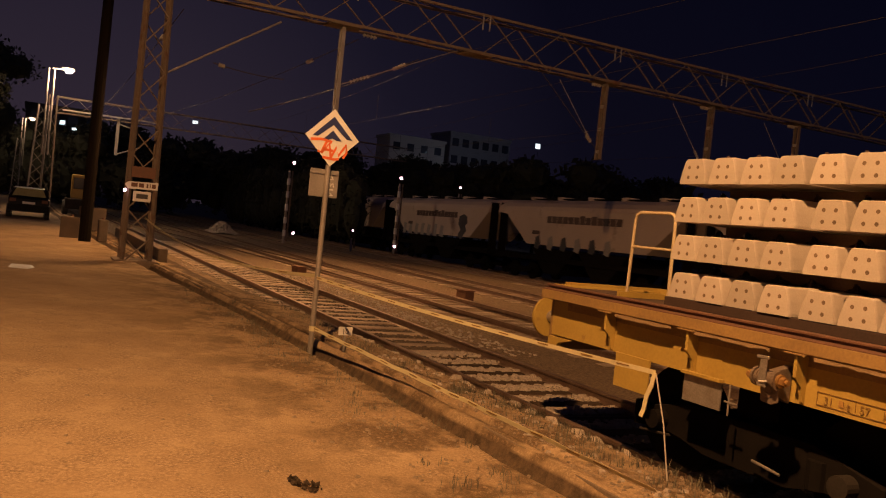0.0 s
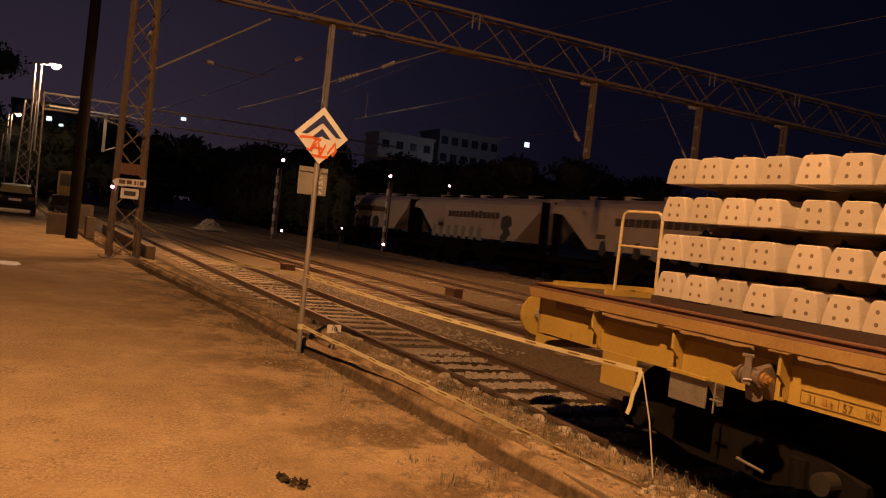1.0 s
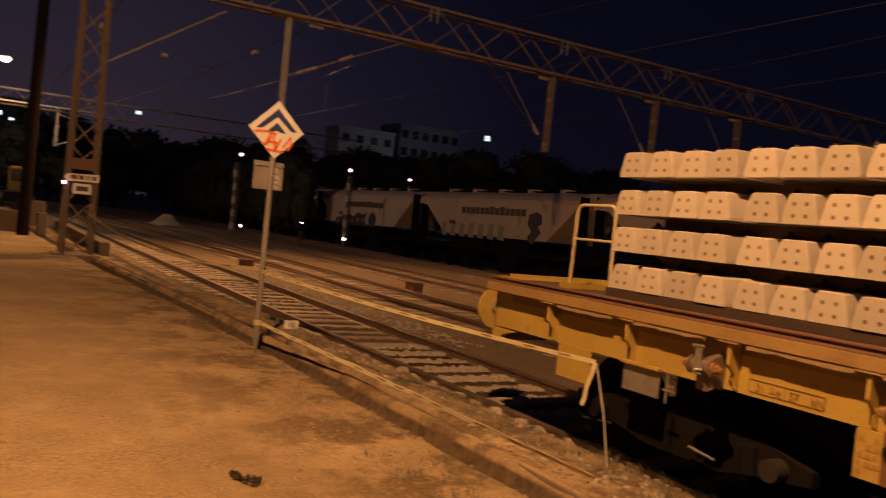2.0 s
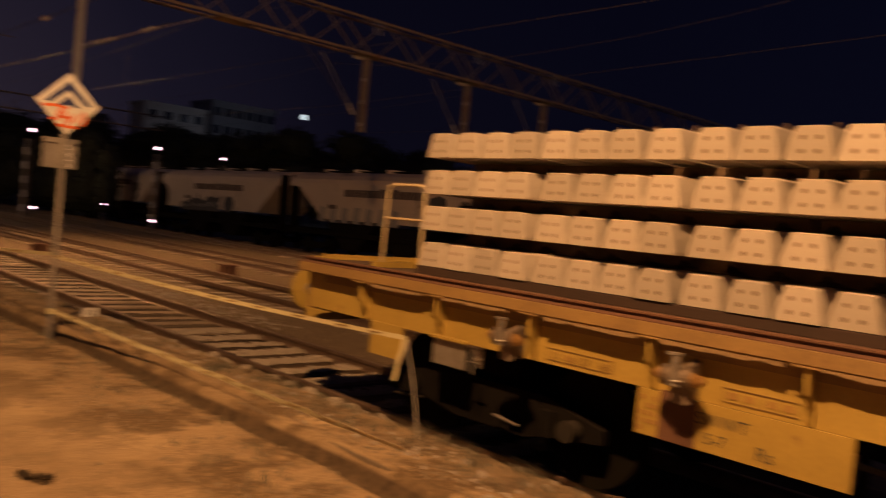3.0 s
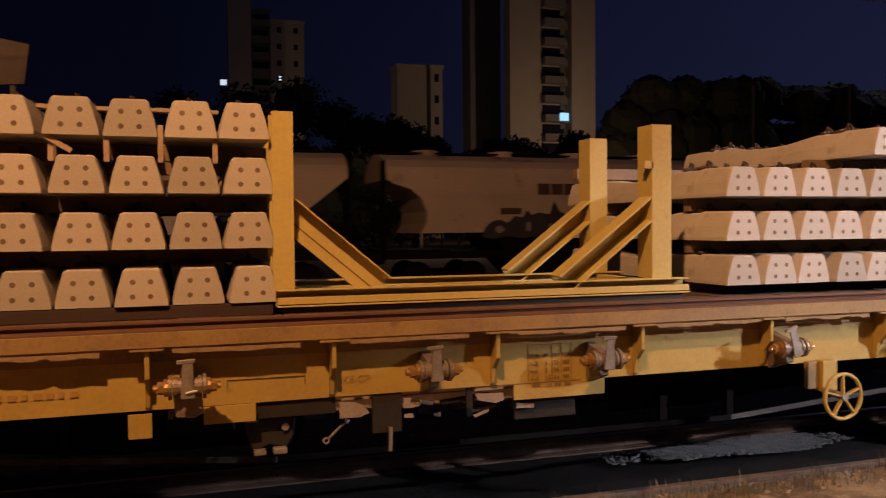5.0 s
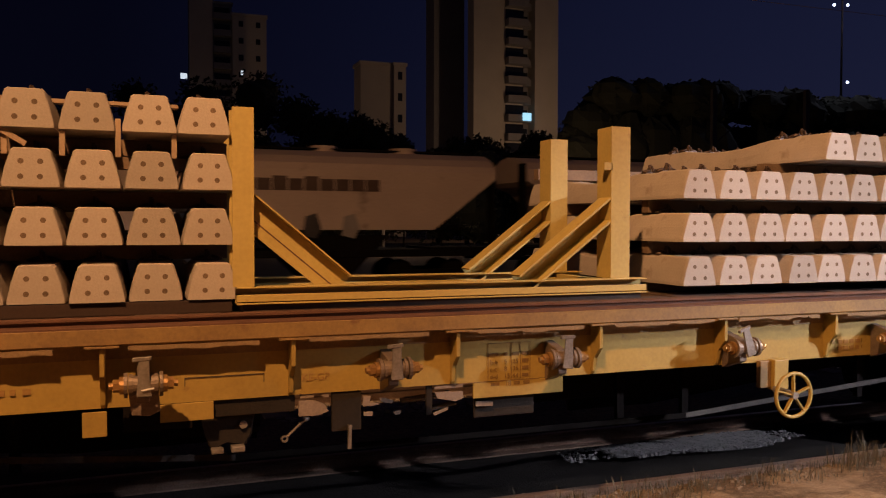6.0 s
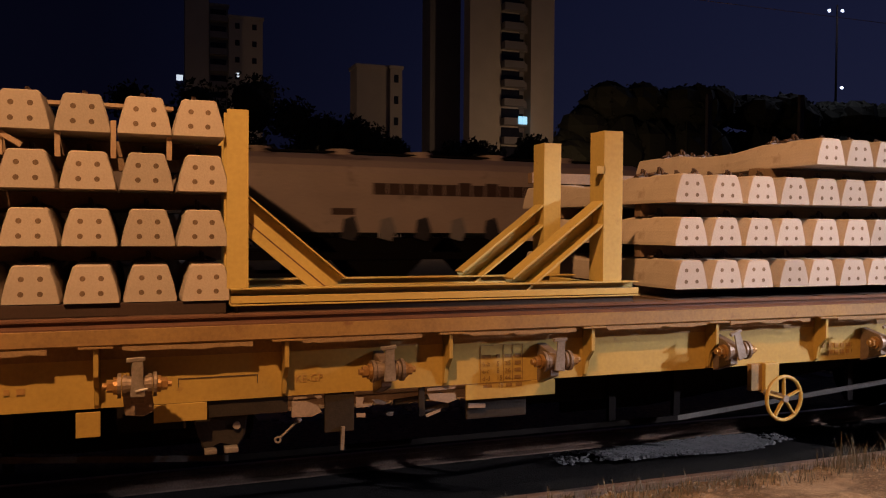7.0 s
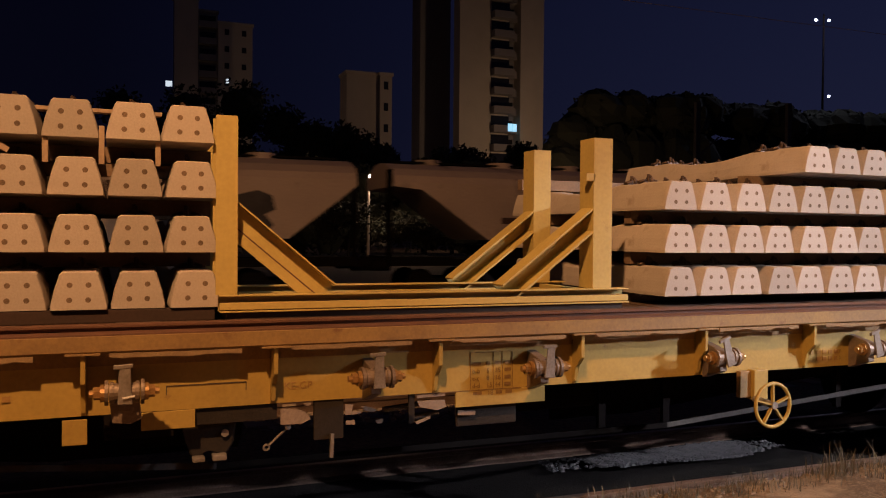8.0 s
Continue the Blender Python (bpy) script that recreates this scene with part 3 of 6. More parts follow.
def build_wagon():
    w = thing("flat_wagon", "weathered yellow flat railway wagon loaded with concrete sleepers", "flat wagon", (0, 0, 0))
    # deck of dark boards
    x = WX0 + 0.25
    board = mesh_of("deck_board", box(-0.119, 0.119, WY0 + 0.16, WY1 - 0.16, 1.03, 1.08, 0.004), M_DECK)
    while x < WX1 - 0.2:
        ob = new("deck_board", board)
        ob.parent = w
        ob.location = (x, 0, random.uniform(-0.004, 0.004))
        x += 0.245
    for y0, y1, s in ((WY0, WY0 + 0.15, 1), (WY1 - 0.15, WY1, -1)):
        part("edge_beam", prism([(y0, 0.955), (y1, 0.955), (y1, 1.03), (y0, 1.045)], "x", WX0, WX1, bevel=0.006), M_YELLOW_OLD, w)
        c = (y0 + y1) / 2 + 0.015 * s
        prof = [(c + a * 1.25, 1.098 + b * 0.36) for a, b in [(q - 0, z) for q, z in [(-0.07, -0.15), (0.07, -0.15), (0.07, -0.13), (0.02, -0.10), (0.02, -0.05), (0.036, -0.04), (0.036, -0.008), (0.024, 0), (-0.024, 0), (-0.036, -0.008), (-0.036, -0.04), (-0.02, -0.05), (-0.02, -0.10), (-0.07, -0.13)]]]
        part("crane_rail", prism(prof, "x", WX0 + 0.02, WX1 - 0.02), M_RUST, w, "rusty crane rail along the deck edge")
    # side sills: channel with a deep web
    for y, s in ((WY0 + 0.13, 1), (WY1 - 0.13, -1)):
        prof = [(y, 0.955), (y, 0.60), (y + 0.015 * s, 0.60), (y + 0.015 * s, 0.955)]
        part("side_sill", prism(prof, "x", WX0 + 0.06, WX1 - 0.06), M_YELLOW, w)
        part("sill_strip", prism([(y - 0.006 * s, 0.865), (y, 0.865), (y, 0.94), (y - 0.006 * s, 0.94)], "x", WX0 + 0.3, WX1 - 0.3), M_YELLOW_OLD, w)
    ys = WY0 + 0.13
    # torn packing strips under the edge, bay by bay
    for i in range(-1, 17):
        x0 = RIB * (i - 6) + 0.05
        if x0 < WX0 + 0.1 or x0 > WX1 - 0.9:
            continue
        rng = random.Random(i)
        low, high, a = [], [], x0 + rng.uniform(0, 0.1)
        dip = rng.uniform(0.0, 0.004)
        end = x0 + RIB - rng.uniform(0.09, 0.3)
        while a < end:
            k = (a - x0) / RIB
            top = 0.951 - dip * math.sin(k * 3.14) * 1.4
            high.append((a, top))
            low.append((a, top - (rng.uniform(0.020, 0.030) if rng.random() < 0.85 else 0.012)))
            a += rng.uniform(0.02, 0.09)
        part("packing_strip", prism(low + high[::-1], "y", WY0 + 0.004, WY0 + 0.014), M_PACKING, w)
    # gusset ribs
    for near, y_out, y_in in ((True, WY0 + 0.012, ys), (False, WY1 - 0.012, WY1 - 0.13)):
        for i in range(0, 18):
            x = RIB * (i - 6)
            if x > WX1 - 0.3:
                break
            bm = prism([(y_out, 0.954), (y_in, 0.954), (y_in, 0.60), (y_in + (y_out - y_in) * 0.22, 0.62), (y_in + (y_out - y_in) * 0.40, 0.72), (y_out, 0.79)], "x", x - 0.013, x + 0.013, bevel=0.003)
            part("rib", bm, M_YELLOW, w)
            if near:
                part("rib_cap", box(x - 0.085, x + 0.085, WY0 - 0.012, ys - 0.002, 0.942, 0.953, 0.002), M_YELLOW_OLD, w)
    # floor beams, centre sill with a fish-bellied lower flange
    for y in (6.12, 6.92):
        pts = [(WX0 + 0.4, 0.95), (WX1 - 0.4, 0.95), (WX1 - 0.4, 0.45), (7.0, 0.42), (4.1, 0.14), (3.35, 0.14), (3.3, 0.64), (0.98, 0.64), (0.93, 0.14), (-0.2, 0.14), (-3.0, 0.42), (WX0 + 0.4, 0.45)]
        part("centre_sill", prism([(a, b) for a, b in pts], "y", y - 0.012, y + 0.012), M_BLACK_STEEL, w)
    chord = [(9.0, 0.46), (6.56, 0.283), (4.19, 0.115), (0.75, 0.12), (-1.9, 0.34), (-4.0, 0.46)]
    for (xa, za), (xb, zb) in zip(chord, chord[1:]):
        # the flat middle piece is black: its shade is put into the colour
        part("lower_chord", bar((xa, 5.75, za), (xb, 5.75, zb), 0.012, 0.040), M_BLACK_STEEL if xa == 4.19 else M_CHORD, w, "sloping lower chord, dusty grey, its middle blackened for shade")
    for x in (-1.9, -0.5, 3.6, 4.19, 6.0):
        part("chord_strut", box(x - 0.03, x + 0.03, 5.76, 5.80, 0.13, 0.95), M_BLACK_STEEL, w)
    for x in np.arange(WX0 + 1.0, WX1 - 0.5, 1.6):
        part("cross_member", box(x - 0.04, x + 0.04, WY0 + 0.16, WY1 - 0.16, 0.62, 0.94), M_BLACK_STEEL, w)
    # end beams, buffers, coupling
    for xe, s in ((WX0, 1), (WX1, -1)):
        part("headstock", box(min(xe, xe + 0.12 * s), max(xe, xe + 0.12 * s), WY0 + 0.14, WY1 - 0.14, 0.46, 0.954, 0.01), M_YELLOW_OLD, w)
        part("end_flange", box(min(xe - 0.02 * s, xe + 0.16 * s), max(xe - 0.02 * s, xe + 0.16 * s), WY0 + 0.155, WY1 - 0.155, 1.04, 1.10, 0.008), M_YELLOW, w)
        part("corner_bracket", prism([(xe + 0.05 * s, 0.584), (xe + 0.42 * s, 0.584), (xe + 0.24 * s, 0.54), (xe + 0.16 * s, 0.47), (xe + 0.05 * s, 0.45)], "y", ys - 0.03, ys + 0.012), M_YELLOW, w)
        for y in (WC - 0.875, WC + 0.875):
            buf = part("buffer", rod((xe, y, 0.70), (xe - 0.34 * s, y, 0.70), 0.11, 18, r2=0.09), M_BLACK_STEEL, w)
            bm = rod((xe - 0.60 * s, y, 0.70), (xe - 0.565 * s, y, 0.70), 0.225, 28)
            part("buffer_head", bm, M_YELLOW, buf, "round yellow buffer head")
            part("plunger", rod((xe - 0.34 * s, y, 0.70), (xe - 0.57 * s, y, 0.70), 0.065, 14), M_GREY_STEEL, buf)
        bm = ring((xe - 0.25 * s, WC, 0.62), (0, 1, 0), 0.07, 0.022, 16, 6)
        bar((xe, WC, 0.66), (xe - 0.2 * s, WC, 0.66), 0.06, 0.08, bm=bm)
        part("draw_hook", bm, M_BLACK_STEEL, w)
    # raised frame at the end of the deck
    bm = bmesh.new()
    bar((-6.95, 5.30, 1.108), (-6.95, 6.50, 1.108), 0.04, 0.05, bm=bm)
    bar((-6.15, 5.30, 1.108), (-6.15, 6.50, 1.108), 0.04, 0.05, bm=bm)
    bar((-6.98, 6.52, 1.108), (-6.12, 6.52, 1.108), 0.04, 0.05, bm=bm)
    part("deck_end_frame", bm, M_YELLOW, w)
    # tubular hand rail
    pts = [(-6.39, 5.6, 1.08), (-6.375, 5.6, 1.80), (-6.355, 5.6, 1.855), (-6.30, 5.6, 1.876), (-5.90, 5.6, 1.876), (-5.855, 5.6, 1.855), (-5.84, 5.6, 1.80), (-5.83, 5.6, 1.08)]
    hr = part("hand_rail", wire_mesh(pts, 0.0165, seg=10), M_PALE_YELLOW, w, "pale cream tubular hand rail", smooth=True)
    part("rail_rung", rod((-6.38, 5.6, 1.55), (-5.835, 5.6, 1.55), 0.013, 10), M_PALE_YELLOW, hr)
    # swivelling stake pockets: hub, collars, latch
    for x in (-4.17, -2.74, -1.29, 0.205, 1.58, 2.70, 4.12, 5.53, 6.95, 8.35, 9.7):
        y = 5.02
        z = 0.755
        hub = part("stake_pocket", rod((x - 0.075, y, z), (x + 0.075, y, z), 0.050, 18), M_HUB, w, "worn grey steel swivelling stake pocket", smooth=False)
        for dx, r in ((-0.088, 0.066), (-0.062, 0.058), (0.062, 0.058), (0.088, 0.066)):
            part("collar", rod((x + dx - 0.009, y, z), (x + dx + 0.009, y, z), r, 18), M_HUB, hub)
        for s in (-1, 1):
            bm = rod((x + 0.095 * s, y, z), (x + 0.118 * s, y, z), 0.046, 14)
            rod((x + 0.118 * s, y, z), (x + 0.150 * s, y, z), 0.034, 6, bm=bm)
            rod((x + 0.150 * s, y, z), (x + 0.172 * s, y, z), 0.019, 8, bm=bm)
            part("bolt", bm, M_BRASS, hub)
        bm = prism([(x - 0.036, z - 0.055), (x + 0.040, z - 0.055), (x + 0.030, z + 0.02), (x + 0.026, z + 0.145), (x - 0.026, z + 0.145), (x - 0.030, z + 0.02)], "y", y - 0.062, y - 0.050, bevel=0.003)
        bm2 = prism([(x - 0.058, z + 0.128), (x + 0.038, z + 0.136), (x + 0.038, z + 0.156), (x - 0.056, z + 0.150)], "y", y - 0.066, y - 0.044, bevel=0.003)
        tail_plate = prism([(x - 0.075, z - 0.045), (x + 0.075, z - 0.045), (x + 0.085, z - 0.15), (x + 0.03, z - 0.175), (x - 0.06, z - 0.165)], "y", y + 0.02, y + 0.032, bevel=0.003)
        if x < 1.0:
            part("tail_plate", tail_plate, M_HUB, hub)
        else:
            tail_plate.free()
        if x < 1.0:
            part("pin", rod((x - 0.01, y - 0.068, z - 0.022), (x + 0.05, y - 0.068, z - 0.012), 0.006, 8), M_WHITE_PAINT, hub, "bright steel pin")
        lift = Matrix.Translation((x, 0, z)) @ Matrix.Rotation(radians(((x * 37) % 1 - 0.5) * 9 - (16 if x > 4 else 0)), 4, "Y") @ Matrix.Translation((-x, 0, -z))
        bm.transform(lift)
        bm2.transform(lift)
        latch = part("latch", bm, M_GREY_STEEL, hub)
        part("latch_tongue", bm2, M_GREY_STEEL, latch)
        part("bracket", prism([(y + 0.02, z + 0.05), (ys - 0.012, z + 0.09), (ys - 0.012, z - 0.17), (y + 0.01, z - 0.10)], "x", x - 0.032, x + 0.032, bevel=0.004), M_HUB, hub)
    # dark runners under the load
    for y in (5.40, 7.60):
        part("load_runner", box(-5.66, 0.70, y, y + 0.07, 1.081, 1.155, 0.006), M_DARK_TIMBER, w)
    # plates and lettering on the sill
    yp = ys - 0.016

    def plate(x0, x1, z0, z1, mat=M_YELLOW, label=""):
        return part("sill_plate", box(x0, x1, yp - 0.006, yp + 0.01, z0, z1, 0.003), mat, w, label)

    plate(-5.98, -5.54, 0.315, 0.61)
    grey = plate(-5.13, -4.74, 0.385, 0.60, M_GREY_STEEL, "grey steel box plate below the sill")
    part("plate_lip", box(-5.13, -4.72, yp - 0.05, yp, 0.60, 0.625, 0.004), M_YELLOW, grey)
    bm = rod((-4.66, yp, 0.37), (-4.66, yp, 0.60), 0.008, 6)
    rod((-4.70, yp, 0.47), (-4.58, yp, 0.47), 0.008, 6, bm=bm)
    part("card_holder", bm, M_GREY_STEEL, w)
    big = plate(-3.13, -1.77, 0.30, 0.60, M_YELLOW, "yellow data plate with dark faded lettering")
    for word, x, z, size in (("SWWT", -2.70, 0.465, 0.108), ("15-7", -2.68, 0.352, 0.10), ("Rs", -2.31, 0.338, 0.115)):
        add_text(word, big, pose(x, yp - 0.008, z, 90, 0, 0), size, M_DARK_PRINT)
    lettering(-3.11, 0.32, 0.14, 0.25, 5, yp - 0.007, 5, 0.05, M_FADED_PRINT, big)
    part("rust_panel", box(-2.96, -2.70, yp - 0.012, yp, 0.30, 0.62, 0.003), M_RUST, big)
    low = plate(0.29, 0.575, 0.50, 0.60)
    tab = plate(2.16, 2.80, 0.50, 0.60)
    for r, row in enumerate((("", "", "", ""), ("b-b", "5", "35", ""), ("c-c", "8", "36", ""), ("d-d", "15", "44", ""), ("", "18", "", ""))):
        for word, xc, wide in zip(row, (2.280, 2.380, 2.440, 2.510), (0.06, 0.025, 0.045, 0.045)):
            z = 0.755 - 0.047 * r
            y = (ys - 0.006) if z > 0.605 else yp - 0.008
            if word:
                add_text(word, tab, pose(xc, y, z, 90, 0, 0), 0.042, M_FADED_DARK)
            else:
                part("print_bar", box(xc, xc + wide, y, y + 0.003, z + 0.004, z + 0.026), M_FADED_DARK, tab)
    for x in (2.267, 2.430, 2.495, 2.565):
        part("table_line", box(x, x + 0.003, ys - 0.006, ys - 0.003, 0.605, 0.84), M_FADED_DARK, tab)
    part("table_line", box(2.267, 2.568, ys - 0.006, ys - 0.003, 0.84, 0.843), M_FADED_DARK, tab)
    part("print_bar", box(2.70, 2.76, ys - 0.006, ys - 0.003, 0.765, 0.775), M_FADED_DARK, tab)
    part("weld_line", box(2.05, 2.62, yp - 0.009, yp - 0.004, 0.600, 0.604), M_FADED_DARK, tab)
    plate(-0.105, 0.018, 0.45, 0.585)
    part("plate_grey_tail", box(0.10, 0.46, yp, yp + 0.02, 0.46, 0.60), M_BLACK_STEEL, w)
    add_text("KE-GP", w, pose(1.075, ys - 0.004, 0.678, 90, 0, 0), 0.062, M_FADED_PRINT)
    for word, x in (("31", -3.88), ("t", -3.71), ("57", -3.62), ("kN", -3.46)):
        add_text(word, w, pose(x, ys - 0.008, 0.648, 90, 0, 0), 0.075, M_FADED_DARK)
    for x0, x1, z0, z1 in ((-2.55, -2.09, 0.716, 0.720), (-2.55, -2.09, 0.632, 0.636), (-2.55, -2.546, 0.636, 0.716), (-2.30, -2.296, 0.636, 0.716), (-2.094, -2.09, 0.636, 0.716)):
        part("frame_line", box(x0, x1, ys - 0.006, ys - 0.002, z0, z1), M_FADED_DARK, w)
    for x0, x1 in ((-2.52, -2.46), (-2.41, -2.36), (-2.27, -2.22), (-2.18, -2.12)):
        part("print_bar", box(x0, x1, ys - 0.006, ys - 0.002, 0.655, 0.695), M_FADED_PRINT, w)
    part("print_bar", box(-3.77, -3.735, ys - 0.006, ys - 0.002, 0.655, 0.695), M_FADED_PRINT, w)
    for x0, x1, z0, z1 in ((-3.935, -3.36, 0.716, 0.720), (-3.935, -3.36, 0.632, 0.636), (-3.935, -3.931, 0.636, 0.716), (-3.652, -3.648, 0.636, 0.716), (-3.364, -3.36, 0.636, 0.716)):
        part("frame_line", box(x0, x1, ys - 0.006, ys - 0.002, z0, z1), M_FADED_DARK, w)
    lift_mark = part("lifting_mark", box(0.42, 0.86, ys - 0.005, ys - 0.001, 0.735, 0.739), M_DARK_PRINT, w)
    for x in (0.42, 0.856):
        part("mark_end", box(x, x + 0.004, ys - 0.005, ys - 0.001, 0.69, 0.7345), M_DARK_PRINT, lift_mark)
    lettering(-0.75, 0.69, 0.42, 0.05, 1, ys - 0.004, 21, 0.06, M_FADED_PRINT, w)
    lettering(5.12, 0.64, 0.30, 0.10, 2, ys - 0.004, 23, 0.06, M_FADED_PRINT, w)
    # hand brake wheel on its bracket
    part("brake_bracket", box(4.405, 4.505, 5.18, 5.225, 0.42, 0.615, 0.006), M_YELLOW_OLD, w)
    part("brake_bracket", box(4.507, 4.635, 5.15, 5.222, 0.40, 0.622, 0.006), M_YELLOW, w)
    hw = part("hand_wheel", ring((4.52, 4.98, 0.40), (0, 1, 0), 0.155, 0.014, 32, 8), M_YELLOW, w, "spoked yellow hand brake wheel", smooth=True)
    for k in range(5):
        a = 2 * math.pi * k / 5 + 0.35
        part("spoke", bar((4.52, 4.98, 0.40), (4.52 + 0.155 * math.cos(a), 4.98, 0.40 + 0.155 * math.sin(a)), 0.012, 0.026, up=(0, 1, 0)), M_YELLOW, hw)
    part("wheel_hub", rod((4.52, 4.955, 0.40), (4.52, 5.16, 0.41), 0.026, 12), M_GREY_STEEL, hw)
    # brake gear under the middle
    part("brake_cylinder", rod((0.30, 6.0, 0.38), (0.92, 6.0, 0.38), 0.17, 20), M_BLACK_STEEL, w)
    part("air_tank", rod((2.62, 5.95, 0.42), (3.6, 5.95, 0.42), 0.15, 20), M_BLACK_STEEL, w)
    part("hanger", box(1.26, 1.44, 5.24, 5.27, 0.36, 0.60, 0.004), M_GRIME, w)
    part("valve_box", prism([(0.50, 0.50), (0.82, 0.50), (0.80, 0.36), (0.76, 0.30), (0.70, 0.31), (0.66, 0.35), (0.61, 0.30), (0.56, 0.30), (0.54, 0.40)], "y", 5.32, 5.45, bevel=0.012), M_GRIME, w)
    part("valve_foot", box(0.565, 0.635, 5.25, 5.31, 0.285, 0.315, 0.008), M_GREY_STEEL, w)
    part("valve_foot", box(0.675, 0.755, 5.25, 5.31, 0.285, 0.32, 0.008), M_GREY_STEEL, w)
    part("valve_cap", rod((0.75, 5.30, 0.43), (0.75, 5.34, 0.43), 0.022, 12), M_GREY_STEEL, w)
    # pale torn labels and grease-free plates behind the sill
    for pts in ([(1.06, 0.575), (1.15, 0.57), (1.21, 0.545), (1.24, 0.50), (1.18, 0.478), (1.06, 0.48)], [(1.07, 0.605), (1.15, 0.605), (1.15, 0.588), (1.07, 0.585)],
                [(1.19, 0.603), (1.24, 0.603), (1.24, 0.585), (1.21, 0.582)], [(1.45, 0.575), (1.50, 0.57), (1.49, 0.53), (1.55, 0.525), (1.55, 0.512), (1.45, 0.51)],
                [(1.55, 0.555), (1.60, 0.55), (1.645, 0.53), (1.63, 0.515), (1.57, 0.53)], [(1.455, 0.475), (1.51, 0.475), (1.51, 0.448), (1.455, 0.452)],
                [(1.64, 0.465), (1.69, 0.47), (1.685, 0.443), (1.65, 0.445)], [(1.91, 0.565), (2.10, 0.56), (2.105, 0.515), (2.05, 0.498), (1.93, 0.525)],
                [(1.91, 0.60), (2.10, 0.605), (2.10, 0.585), (1.91, 0.582)], [(1.90, 0.435), (2.00, 0.465), (2.0, 0.447), (1.91, 0.418)], [(2.19, 0.487), (2.31, 0.475), (2.31, 0.45), (2.19, 0.455)]):
        part("pale_plate", prism([(a, b - 0.012) for a, b in pts], "y", 5.238, 5.246), M_PALE_SCRAP, w)
    part("hanger", box(1.86, 1.90, 5.25, 5.27, 0.41, 0.60, 0.004), M_GRIME, w)
    part("dim_panel", box(2.19, 2.62, 5.27, 5.29, 0.36, 0.585, 0.01), M_GRIME, w)
    part("dim_panel", box(0.58, 1.04, 5.25, 5.27, 0.50, 0.597, 0.004), M_GRIME, w)
    part("brake_lever", bar((1.365, 5.22, 0.395), (1.36, 5.22, 0.255), 0.026, 0.02), M_GREY_STEEL, w)
    ball_lever = part("release_handle", rod((1.0, 5.28, 0.345), (1.10, 5.28, 0.435), 0.008, 8), M_GREY_STEEL, w)
    part("knob", ball((1.11, 5.28, 0.445), 0.02, 12), M_WHITE_PAINT, ball_lever)
    part("eye", ring((0.985, 5.28, 0.332), (0, 1, 0), 0.016, 0.007, 14, 6), M_GREY_STEEL, ball_lever)
    for i, (xa, xb, z) in enumerate(((1.85, 2.2, 0.40), (1.9, 2.3, 0.52), (2.05, 2.25, 0.33))):
        part("brake_rod", rod((xa, 5.75, z), (xb, 5.75, z + 0.03), 0.02, 8), M_GREY_STEEL, w)
    part("slack_rod", rod((-5.80, 5.42, -0.03), (-5.44, 5.42, 0.004), 0.012, 8), M_GRIME, w)
    part("brake_rod", rod((-4.55, 5.40, 0.06), (-4.30, 5.40, 0.03), 0.012, 8), M_GREY_STEEL, w)
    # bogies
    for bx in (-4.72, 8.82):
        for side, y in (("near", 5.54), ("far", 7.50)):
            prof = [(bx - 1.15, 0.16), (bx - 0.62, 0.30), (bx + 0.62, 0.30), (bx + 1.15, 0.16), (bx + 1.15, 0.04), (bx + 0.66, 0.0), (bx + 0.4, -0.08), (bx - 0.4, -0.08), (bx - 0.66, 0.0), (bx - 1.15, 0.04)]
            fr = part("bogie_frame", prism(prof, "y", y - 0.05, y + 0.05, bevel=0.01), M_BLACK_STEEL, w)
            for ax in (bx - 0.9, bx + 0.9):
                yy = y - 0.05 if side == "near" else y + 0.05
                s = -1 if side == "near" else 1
                # boxes on the western axles are blackened in place of shade
                part("axle_box", rod((ax, yy, 0.10), (ax, yy + 0.12 * s, 0.10), 0.08, 18), M_GRIME if ax > bx else M_BLACK_STEEL, fr, "dusty grey axle box cover, darkened for shade")
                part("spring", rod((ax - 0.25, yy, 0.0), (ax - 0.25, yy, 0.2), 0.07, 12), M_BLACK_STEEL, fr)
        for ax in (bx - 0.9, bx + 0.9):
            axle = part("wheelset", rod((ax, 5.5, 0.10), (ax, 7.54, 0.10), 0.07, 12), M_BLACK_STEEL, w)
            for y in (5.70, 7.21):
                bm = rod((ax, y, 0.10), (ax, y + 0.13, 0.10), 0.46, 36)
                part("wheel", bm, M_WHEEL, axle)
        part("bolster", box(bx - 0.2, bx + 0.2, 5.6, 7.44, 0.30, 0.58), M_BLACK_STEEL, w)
    return w


build_wagon()


# ---- yellow load stop frame on the deck ----
def channel_bar(p, q, w, t, bm=None):
    """A deep channel section bar between p and q, open towards -y."""
    p, q = Vector(p), Vector(q)
    d = (q - p).normalized()
    n = Vector((-d.z, 0, d.x))
    bm = bm or bmesh.new()
    back = Vector((0, 0.075, 0))
    bar(p + back, q + back, t, w, bm=bm, up=n)
    for s in (-1, 1):
        bar(p + n * s * w / 2, q + n * s * w / 2, 0.15, t, bm=bm, up=n)
    return bm


def stiff_bar(p, q, size=1.0):
    """A wide brace: a plate with a forward upper flange and a second plate along its lower half."""
    p, q = Vector(p), Vector(q)
    d = (q - p).normalized()
    n = Vector((-d.z, 0, d.x))
    back, front = Vector((0, 0.060, 0)), Vector((0, 0.022, 0))
    bm = bar(p + back, q + back, 0.012, 0.178 * size, up=n)
    bar(p + n * 0.09 * size + front, q + n * 0.09 * size + front, 0.086, 0.009, bm=bm, up=n)
    bar(p - n * 0.066 * size + back * 0.62, q - n * 0.066 * size + back * 0.62, 0.034, 0.050 * size, bm=bm, up=n)
    return bm


